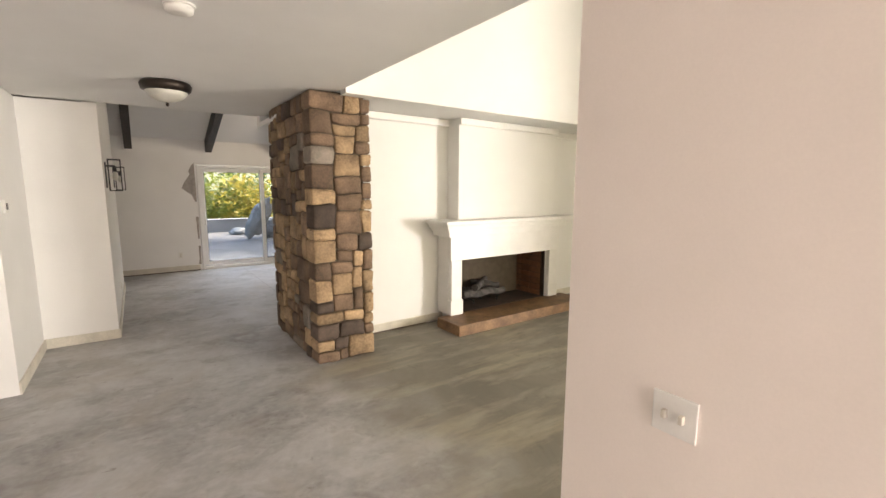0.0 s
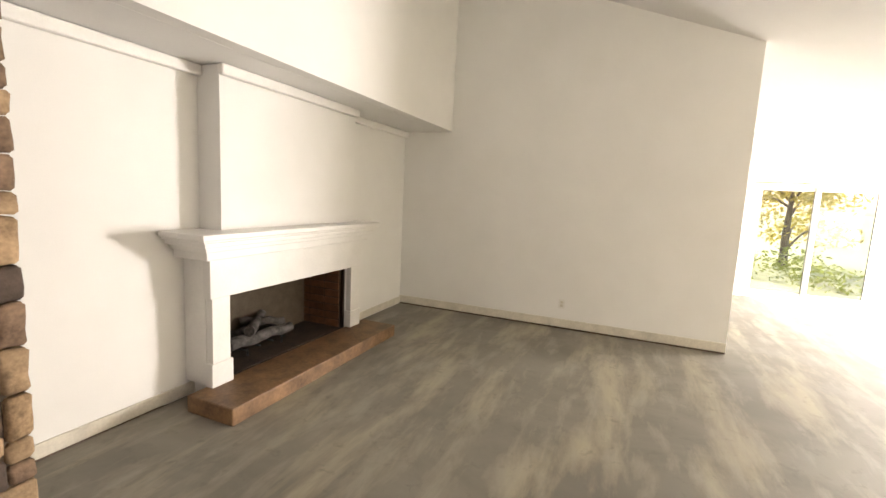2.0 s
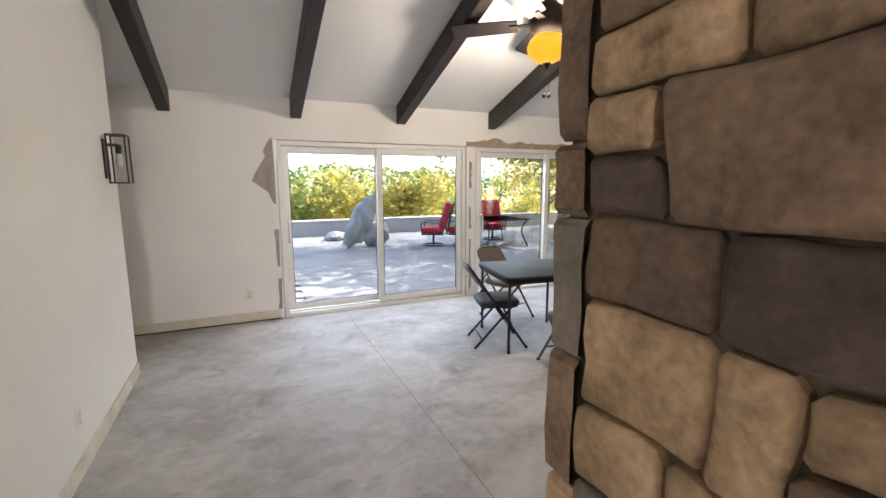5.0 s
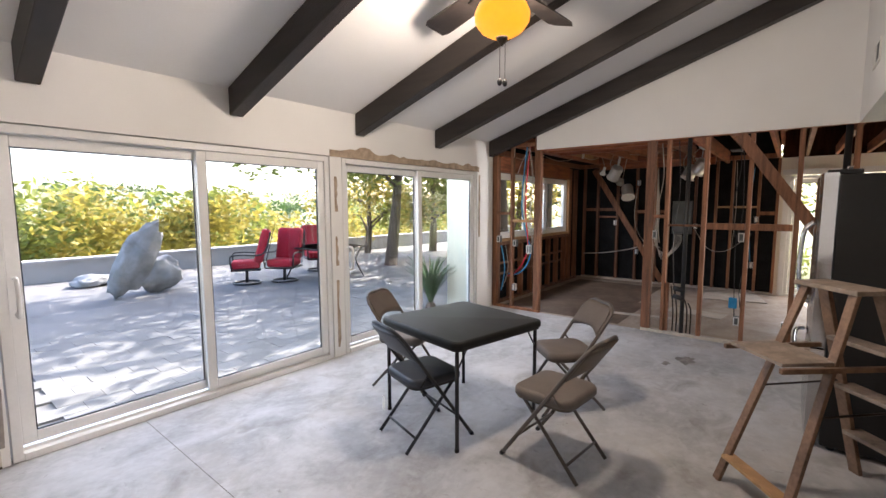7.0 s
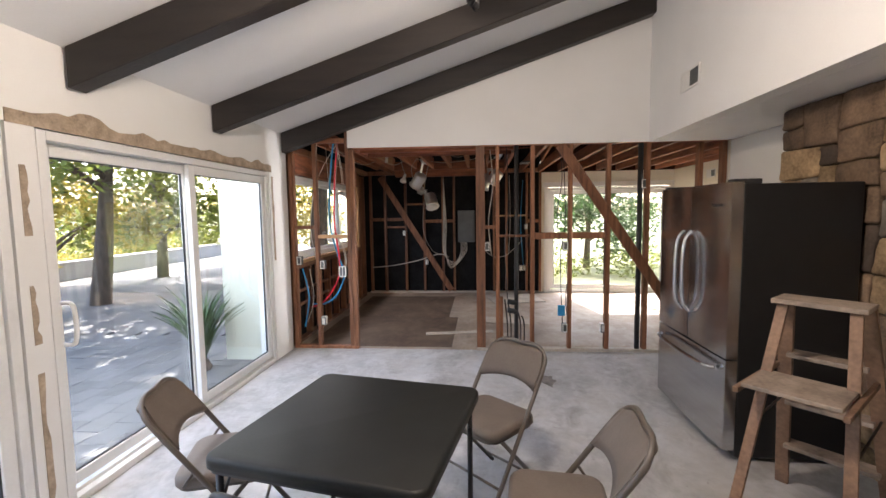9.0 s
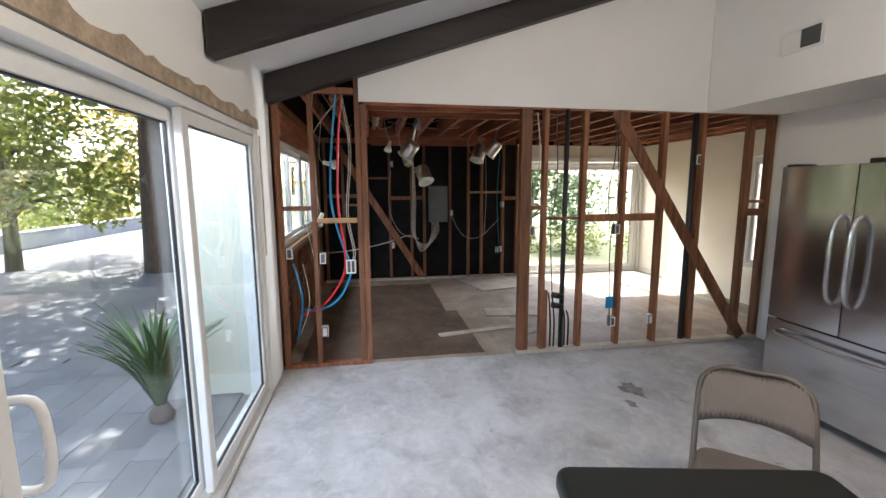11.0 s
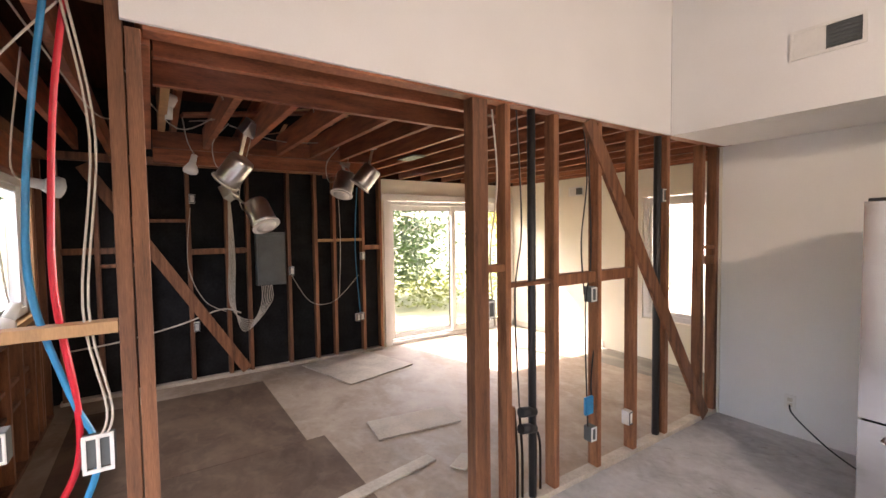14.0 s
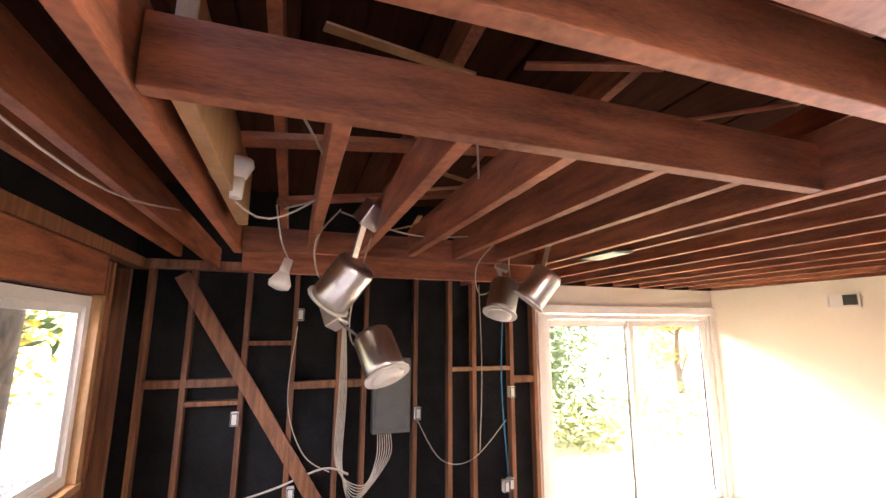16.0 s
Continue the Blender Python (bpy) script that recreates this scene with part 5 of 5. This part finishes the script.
for y in (3.86, 3.90, 3.93):
    part("conduit", tubem([(EX - 0.05, y, 0.04), (EX - 0.05, y, 1.0)], 0.016, 8), M_PIPE, pn, "black conduit")
wire([(EX - 0.1, 5.83, 0.52), (EX - 0.11, 5.4, 0.56), (EX - 0.11, 4.9, 0.66), (EX - 0.1, 4.5, 0.78), (EX - 0.1, 4.3, 0.72)], "grey-white cable across the black wall", 0.009)
wire([(EX - 0.1, 4.76, 1.9), (EX - 0.1, 4.80, 1.3), (EX - 0.1, 4.66, 0.9), (EX - 0.1, 4.45, 0.75)], "thin cable on the black wall")
wire([(EX - 0.1, 3.72, 1.1), (EX - 0.1, 3.5, 0.76), (EX - 0.1, 3.2, 0.74), (EX - 0.1, 2.86, 1.05)], "thin cable across the black wall")
wire([(EX - 0.1, 2.86, 2.2), (EX - 0.1, 2.9, 1.4), (EX - 0.1, 2.85, 0.56)], "blue data cable down the black wall", 0.006, M_BLUE)
wire([(EX - 0.1, 3.12, 2.3), (EX - 0.1, 3.10, 1.5), (EX - 0.1, 3.13, 0.8)], "thin cable down the black wall")


def can_light(m, label, bulb=True):
    """Recessed can hanging loose; opening along -z."""
    t = thing("recessed_light_can", m, label, "light fixture", "dangling recessed lights")
    part("can", lathem([(0.074, -0.085), (0.075, -0.06), (0.075, 0.07), (0.068, 0.088), (0.03, 0.092)], 24), M_GALV, t)
    part("flange", lathem([(0.086, -0.092), (0.086, -0.085), (0.074, -0.084)], 24), M_PLASTIC, t)
    part("arm", barm((0.04, 0, 0.085), (0.11, 0.02, 0.22), 0.03, 0.006), M_GALV, t)
    part("wiring_box", boxm(0.08, 0.15, -0.03, 0.05, 0.20, 0.29, bev=0.004), M_GALV, t)
    if bulb:
        part("bulb", lathem([(0.03, -0.11), (0.06, -0.10), (0.062, -0.09)], 18), M_PLASTIC, t)
    return t


CANS = [((6.78, 4.60, 2.08), (20, -38, 20), False), ((6.85, 4.42, 1.77), (18, 30, 60), True), ((7.25, 3.60, 2.07), (20, 15, 0), True), ((7.10, 3.44, 2.13), (-15, -35, 90), False)]
for p, r, b in CANS:
    can_light(pose(*p, *r) @ Matrix.Scale(1.2, 4), "silver recessed light can dangling on its cable", b)
    wire([(p[0] + 0.02, p[1], p[2] + 0.08), (p[0] + 0.14, p[1] + 0.09, p[2] + 0.03), (p[0] + 0.12, p[1] + 0.12, p[2] + 0.2), (p[0] + 0.05, p[1] + 0.02, 2.42)], "armoured cable to a dangling light can")
for p, r in (((6.95, 4.85, 2.13), (15, 10, 0)), ((5.95, 5.50, 1.86), (0, 80, 110)), ((5.75, 5.60, 1.30), (20, 25, 0)), ((6.4, 5.0, 2.38), (180, 0, 0))):
    t = thing("bulb_socket", pose(*p, *r), "white flood bulb in a loose socket", "light bulb", "loose bulbs")
    part("socket", lathem([(0.02, 0.07), (0.022, 0.03), (0.024, 0.0)], 14), M_PLASTIC, t)
    part("bulb", lathem([(0.02, -0.075), (0.046, -0.065), (0.05, -0.045), (0.028, 0.0)], 18), M_PLASTIC, t)
    top = pose(*p, *r) @ Vector((0, 0, 0.07))
    wire([top, top + Vector((0.03, 0.04, 0.1)), (p[0], p[1] + 0.05, 2.45)], "thin cable to a loose bulb")
for a, b, c in (((5.8, 4.9, 2.5), (6.3, 4.7, 2.36), (6.9, 4.86, 2.42)), ((6.0, 4.3, 2.5), (6.6, 4.05, 2.4), (7.3, 3.9, 2.5)), ((6.8, 4.62, 2.4), (7.0, 4.2, 2.36), (7.2, 3.62, 2.45)), ((5.3, 5.5, 2.45), (6.2, 5.35, 2.28), (7.0, 5.3, 2.4)), ((6.2, 5.2, 2.5), (6.6, 4.95, 2.3), (6.7, 4.7, 2.44))):
    wire([a, b, c], "loose cable slung between the joists")
vt = thing("ceiling_register", pose(7.05, 2.99, 2.33), "dark metal ceiling register between joists", "air vent")
part("frame", boxm(-0.16, 0.16, -0.07, 0.07, 0.0, 0.012, bev=0.003), M_GREYBOX, vt)
for k in range(6):
    part("slat", boxm(-0.14, 0.14, -0.06 + k * 0.022, -0.048 + k * 0.022, -0.004, 0.0), M_GALV, vt)

# floor remnants
structure("floor_patch", boxm(6.72, 8.35, 4.16, 5.75, 0.0005, 0.004), M_ADHESIVE, "dark adhesive where cabinets stood", "floor")
structure("floor_patch", boxm(KX + 0.12, 6.718, 4.02, 5.78, 0.0005, 0.0035), M_ADHESIVE, "dark adhesive where cabinets stood", "floor")


def stain(x, y, r, seed):
    """A thin ragged splash of dark adhesive."""
    bm = bmesh.new()
    vs = []
    for k in range(28):
        a = k * math.tau / 28
        q = r * (0.55 + 1.1 * abs(noise.noise((math.cos(a) * 1.6 + seed, math.sin(a) * 1.6, seed))))
        vs.append(bm.verts.new((x + q * math.cos(a), y + q * math.sin(a) * 0.6, 0.0015)))
    bmesh.ops.extrude_face_region(bm, geom=[bm.faces.new(vs)])
    for v in vs:
        v.co.z = 0.0002
    structure("floor_patch", bm, M_STAIN, "dark ragged adhesive stain on the slab", "floor")


for x, y, r, k in ((4.25, 3.05, 0.16, 1), (4.05, 3.2, 0.07, 2)):
    stain(x, y, r, k)


def board(x, y, w, d, rz, label):
    t = tagged(part("board_scrap", boxm(-w / 2, w / 2, -d / 2, d / 2, 0, 0.012, bev=0.003), M_BOARD), label, "board")
    t.matrix_world = pose(x, y, 0.0045, 0, 0, rz)


board(8.25, 3.1, 1.0, 0.9, 14, "pale backer board sheet lying on the floor")
board(6.50, 3.32, 0.35, 0.72, -8, "small pale board scrap on the floor")
board(5.85, 3.95, 0.10, 0.9, 10, "thin pale board strip on the floor")
board(5.75, 3.35, 0.12, 0.2, 30, "small pale board scrap on the floor")


# ---- outside ----
def terrain(x, y):
    h = -0.12
    if y > 15.6:
        f = min(1, (y - 15.6) / 30)
        h -= 5 * f
        if y > 60:
            d = (y - 60) / 240
            h += 14 * min(1, d) ** 1.2 + 5 * noise.noise((x * 0.008, y * 0.008, 3)) * min(1, d * 2)
    return h


bm = bmesh.new()
xs = [-900, -500, -300, -200, -140, -100, -70, -50, -35, -25, -15, -8, 0, 8, 15, 25, 35, 50, 70, 100, 140, 200, 300, 500, 900]
ys = [-600, -200, -60, -20, 0, 8, 15.6, 18, 22, 28, 36, 45, 55, 65, 80, 100, 125, 155, 190, 230, 270, 310, 400, 600, 900]
gv = [[bm.verts.new((x, y, terrain(x, y))) for y in ys] for x in xs]
for i in range(len(xs) - 1):
    for j in range(len(ys) - 1):
        bm.faces.new((gv[i][j], gv[i + 1][j], gv[i + 1][j + 1], gv[i][j + 1])).smooth = True
structure("ground", bm, M_GROUND, "dry sloping ground with distant hills", "ground")
pav = structure("pavement", boxm(-14, 24, NY + 0.16, 14.75, -0.12, -0.075), M_CONCRETE, "grey paved patio in dappled shade", "patio")
rw = structure("wall_patio", boxm(-14, 24, 14.75, 15.05, -0.12, 0.36), M_RETAIN, "low grey retaining wall along the patio", "wall")
part("coping", boxm(-14, 24, 14.70, 15.10, 0.36, 0.42, bev=0.01), M_RETAIN, rw)
structure("eave", boxm(-4.5, 9.2, NY + 0.151, 6.75, 2.42, 2.52), M_STUCCO, "pale roof eave over the sliders", "eave")
structure("wall_fin", boxm(4.86, 5.30, NY + 0.151, 6.58, -0.1, 2.42), M_STUCCO, "pale stucco wall end beside the slider", "wall")


def boulder(x, y, sx, sy, sz, rot, label, seed):
    bm = bmesh.new()
    bmesh.ops.create_icosphere(bm, subdivisions=4, radius=1)
    for v in bm.verts:
        d = 1 + 0.28 * noise.noise(v.co * 1.3 + Vector((seed, 0, 0))) + 0.17 * noise.noise(v.co * 3.2 + Vector((0, seed, 0))) + 0.06 * noise.noise(v.co * 9 + Vector((0, 0, seed)))
        v.co *= d
        v.co = Vector((v.co.x * sx, v.co.y * sy, v.co.z * sz))
    bmesh.ops.transform(bm, matrix=Euler([radians(a) for a in rot]).to_matrix().to_4x4(), verts=bm.verts)
    lo = min(v.co.z for v in bm.verts)
    bmesh.ops.translate(bm, vec=(0, 0, -lo - 0.02), verts=bm.verts)
    for f in bm.faces:
        f.smooth = True
    ob = tagged(part("boulder", bm, M_ROCK), label, "rock")
    ob.location = (x, y, -0.075)
    return ob


boulder(2.05, 11.6, 0.32, 0.16, 0.72, (12, 24, 20), "tall leaning grey slab of rock on the patio", 1)
boulder(2.5, 11.9, 0.42, 0.3, 0.32, (0, 0, 20), "low grey boulder beside the slab", 5)
boulder(1.85, 13.6, 0.42, 0.3, 0.13, (0, 0, 10), "flat pale rock on the patio", 9)


def lounge_chair(m):
    t = thing("patio_chair", m, "swivel patio chair with red cushions and dark metal frame", "chair", "red patio chairs")
    part("seat_cushion", boxm(-0.28, 0.28, -0.28, 0.28, 0.34, 0.50, bev=0.05), M_REDCUSH, t)
    part("back_cushion", boxm(-0.09, 0.09, -0.28, 0.28, -0.36, 0.36, bev=0.06, m=pose(-0.33, 0, 0.80, 0, -16, 0)), M_REDCUSH, t)
    part("base_ring", tubem([(0.27 * math.cos(a), 0.27 * math.sin(a), 0.02) for a in [k * math.pi / 8 for k in range(17)]], 0.02, 6, 2), M_BLACKMET, t)
    part("post", tubem([(0, 0, 0.02), (0, 0, 0.33)], 0.035, 8), M_BLACKMET, t)
    part("seat_frame", boxm(-0.29, 0.29, -0.3, 0.3, 0.30, 0.335, bev=0.01), M_BLACKMET, t)
    for sy in (-1, 1):
        part("armrest", tubem([(0.26, sy * 0.31, 0.32), (0.28, sy * 0.33, 0.6), (0.1, sy * 0.33, 0.64), (-0.35, sy * 0.31, 0.66), (-0.5, sy * 0.28, 1.1)], 0.017, 6), M_BLACKMET, t)
    for k in range(6):
        y = -0.25 + 0.1 * k
        part("back_bar", tubem([(-0.36, y, 0.34), (-0.56, y, 1.14)], 0.008, 5), M_BLACKMET, t)
    return t


c1 = lounge_chair(pose(3.95, 11.3, -0.075, 0, 0, 150))
copy_thing(c1, pose(4.62, 10.95, -0.075, 0, 0, 215))
copy_thing(c1, pose(6.05, 11.75, -0.075, 0, 0, 250))
pt = thing("patio_table", pose(5.55, 10.75, -0.075), "glass-topped metal patio table", "table")
part("tabletop", boxm(-0.65, 0.65, -0.65, 0.65, 0.70, 0.712), M_TABLEGLASS, pt)
part("rim", frame_mesh(-0.68, 0.68, -0.03, 0.0, -0.68, 0.68, 0.03), M_BLACKMET, pt).matrix_basis = pose(0, 0, 0.72)
for sx in (-1, 1):
    for sy in (-1, 1):
        part("leg", tubem([(sx * 0.6, sy * 0.6, 0.70), (sx * 0.5, sy * 0.5, 0.4), (sx * 0.62, sy * 0.62, 0)], 0.02, 6), M_BLACKMET, pt)


def leaves(bm, c, r, n, size, rg, squash=0.8):
    """Small two-sided leaf quads round a centre, denser outside."""
    for _ in range(n):
        d = Vector((rg.gauss(0, 1), rg.gauss(0, 1), rg.gauss(0, 1))).normalized()
        p = Vector(c) + Vector((d.x, d.y, d.z * squash)) * r * (0.35 + 0.65 * rg.random() ** 0.5)
        a = Vector((rg.gauss(0, 1), rg.gauss(0, 1), rg.gauss(0, 0.6))).normalized()
        b = a.cross(Vector((rg.gauss(0, 1), rg.gauss(0, 1), rg.gauss(0, 1)))).normalized()
        s = size * rg.uniform(0.6, 1.4)
        vs = [bm.verts.new(p - a * s), bm.verts.new(p + b * s * 0.4), bm.verts.new(p + a * s), bm.verts.new(p - b * s * 0.4)]
        bm.faces.new(vs)


def tree(x, y, z, h, r, seed, leaf, label, n=1800, size=0.09, lean=0.0, low=0.45):
    rg = random.Random(seed)
    t = thing("tree", pose(x, y, z), label, "tree")
    bm = bmesh.new()
    top = Vector((lean, 0.1 * h * rg.uniform(-1, 1), h * 0.7))
    tube(bm, smooth_pts([(0, 0, -0.1), top * 0.35 + Vector((rg.uniform(-0.15, 0.15), 0, 0)), top * 0.7, top]), 0.035 * h, 9, 0.01 * h)
    tips = []
    for k in range(8):
        f = rg.uniform(low, 0.95)
        a = rg.uniform(0, 6.28)
        s = top * f
        e = s + Vector((math.cos(a), math.sin(a), rg.uniform(0.1, 0.8))) * r * rg.uniform(0.5, 0.9)
        tube(bm, smooth_pts([s, (s + e) / 2 + Vector((0, 0, 0.06 * h)), e], 4), 0.012 * h, 6, 0.004 * h)
        tips.append(e)
    part("trunk", bm, M_BARK, t)
    bm = bmesh.new()
    for e in tips + [top]:
        for _ in range(4):
            c = e + Vector((rg.gauss(0, 0.3), rg.gauss(0, 0.3), rg.gauss(0, 0.2))) * r
            leaves(bm, c, r * rg.uniform(0.25, 0.45), n // 36, size, rg)
    part("crown", bm, leaf, t)
    return t


# two trees added on the sun's side, to dapple the patio with shade
tree(11.0, 9.4, -0.1, 10.5, 5.6, 31, M_LEAF[2], "tall tree added to shade the patio, crown out of view", 12000, 0.14, -1.6, 0.6)
tree(10.4, 7.6, -0.1, 7.0, 3.2, 32, M_LEAF[0], "leaning tree added to shade the patio", 6000, 0.12, -0.8, 0.6)
tree(7.9, 11.0, -0.1, 5.5, 2.4, 11, M_LEAF[0], "shade tree with a dark leaning trunk by the patio", 6000, 0.085, 0.5, 0.55)
tree(11.5, 12.5, -0.1, 4.6, 2.0, 12, M_LEAF[0], "leafy green tree beyond the patio", 5000, 0.09, 0, 0.25)
tree(9.6, 13.9, -0.1, 3.6, 1.7, 13, M_LEAF[1], "bright yellow-green tree at the patio edge", 4500, 0.08, 0, 0.2)
tree(14.5, 10.8, -0.1, 5.0, 2.3, 14, M_LEAF[1], "sunlit yellow-green tree beyond the patio", 5000, 0.09, 0, 0.2)
tree(13.0, 2.9, -0.1, 3.3, 1.7, 15, M_LEAF[0], "sunlit green garden tree outside the slider", 6000, 0.08, 0, 0.12)
tree(13.6, 0.5, -0.1, 3.3, 1.8, 16, M_LEAF[2], "leafy green garden tree", 5000, 0.08, 0, 0.12)
tree(16.0, -7.0, -0.1, 3.8, 1.8, 17, M_LEAF[1], "sunlit yellow-green garden tree", 4000, 0.08, 0, 0.12)
rg = random.Random(77)
for li, nm, lab in ((1, "hillside_shrubs", "yellow-green sunlit shrubs and trees on the slope"), (0, "hillside_shrubs", "green shrubs and trees on the slope"), (1, "hillside_shrubs", "pale yellow dry bushes on the slope")):
    bm = bmesh.new()
    for _ in range(46):
        y = rg.uniform(19, 62)
        x = rg.uniform(-0.9, 1.1) * (y + 8)
        r = rg.uniform(1.3, 2.7) * (0.7 + y / 70)
        z = terrain(x, y)
        for _ in range(5):
            c = (x + rg.gauss(0, 0.5) * r, y + rg.gauss(0, 0.5) * r, z + r * rg.uniform(0.5, 1.3))
            leaves(bm, c, r * rg.uniform(0.45, 0.75), 210, 0.065 + y * 0.0042, rg)
    tagged(part(nm, bm, M_LEAF[li]), lab, "shrubs", "", "stuff")
bm = bmesh.new()
for _ in range(420):
    y = rg.uniform(80, 330)
    x = rg.uniform(-1.0, 1.1) * y
    r = rg.uniform(2.5, 5)
    leaves(bm, (x, y, terrain(x, y) + r * 0.4), r, 26, 1.1, rg)
tagged(part("far_woods", bm, M_LEAF[2]), "hazy dark woods on the far hills", "woods", "", "stuff")
bm = bmesh.new()
for _ in range(60):
    x, y = rg.uniform(9.9, 15.5), rg.uniform(-7, 5.5)
    if x < 11.2:
        x += 1.4
    r = rg.uniform(0.35, 0.7)
    leaves(bm, (x, y, r * 0.5 - 0.1), r, 90, 0.06, rg)
tagged(part("garden_shrubs", bm, M_LEAF[0]), "low green garden shrubs", "shrubs", "", "stuff")


def spiky_plant(m, n=46, L=0.85, seed=3):
    t = thing("spiky_plant", m, "spiky green palm-like plant outside the slider", "plant")
    rg = random.Random(seed)
    part("stem", lathem([(0.07, 0), (0.09, 0.06), (0.05, 0.14)], 10), M_BARK, t)
    for k in range(n):
        a = k * 2.4
        el = rg.uniform(1.05, 1.5)
        l = L * rg.uniform(0.65, 1.0)
        bm = bmesh.new()
        prev = None
        for i in range(7):
            f = i / 6
            e = el - f * f * 0.25
            p = Vector((math.cos(a) * math.cos(e), math.sin(a) * math.cos(e), math.sin(e))) * l * f + Vector((0, 0, 0.1))
            s = Vector((-math.sin(a), math.cos(a), 0)) * 0.03 * (1 - f) ** 0.6
            cur = (bm.verts.new(p - s), bm.verts.new(p + Vector((0, 0, -0.006))), bm.verts.new(p + s))
            if prev:
                bm.faces.new((prev[0], prev[1], cur[1], cur[0]))
                bm.faces.new((prev[1], prev[2], cur[2], cur[1]))
            prev = cur
        part("frond", bm, M_FROND, t)
    return t


spiky_plant(pose(4.52, 6.64, -0.075), 84, 0.90)

# pavers nearest the house
bm = bmesh.new()
box(bm, -0.1615, 0.1615, -0.106, 0.106, 0, 0.022, 0.0025)
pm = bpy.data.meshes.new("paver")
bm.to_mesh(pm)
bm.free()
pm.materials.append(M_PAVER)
rg = random.Random(21)
for j in range(15):
    for i in range(18):
        ob = new("paver", pm)
        ob.parent = pav
        ob.matrix_basis = pose(0.1 + i * 0.325 + (0.16 if j % 2 else 0), 6.28 + j * 0.214, -0.0755 + rg.uniform(0, 0.003), rg.uniform(-0.4, 0.4), rg.uniform(-0.4, 0.4), rg.uniform(-0.8, 0.8))
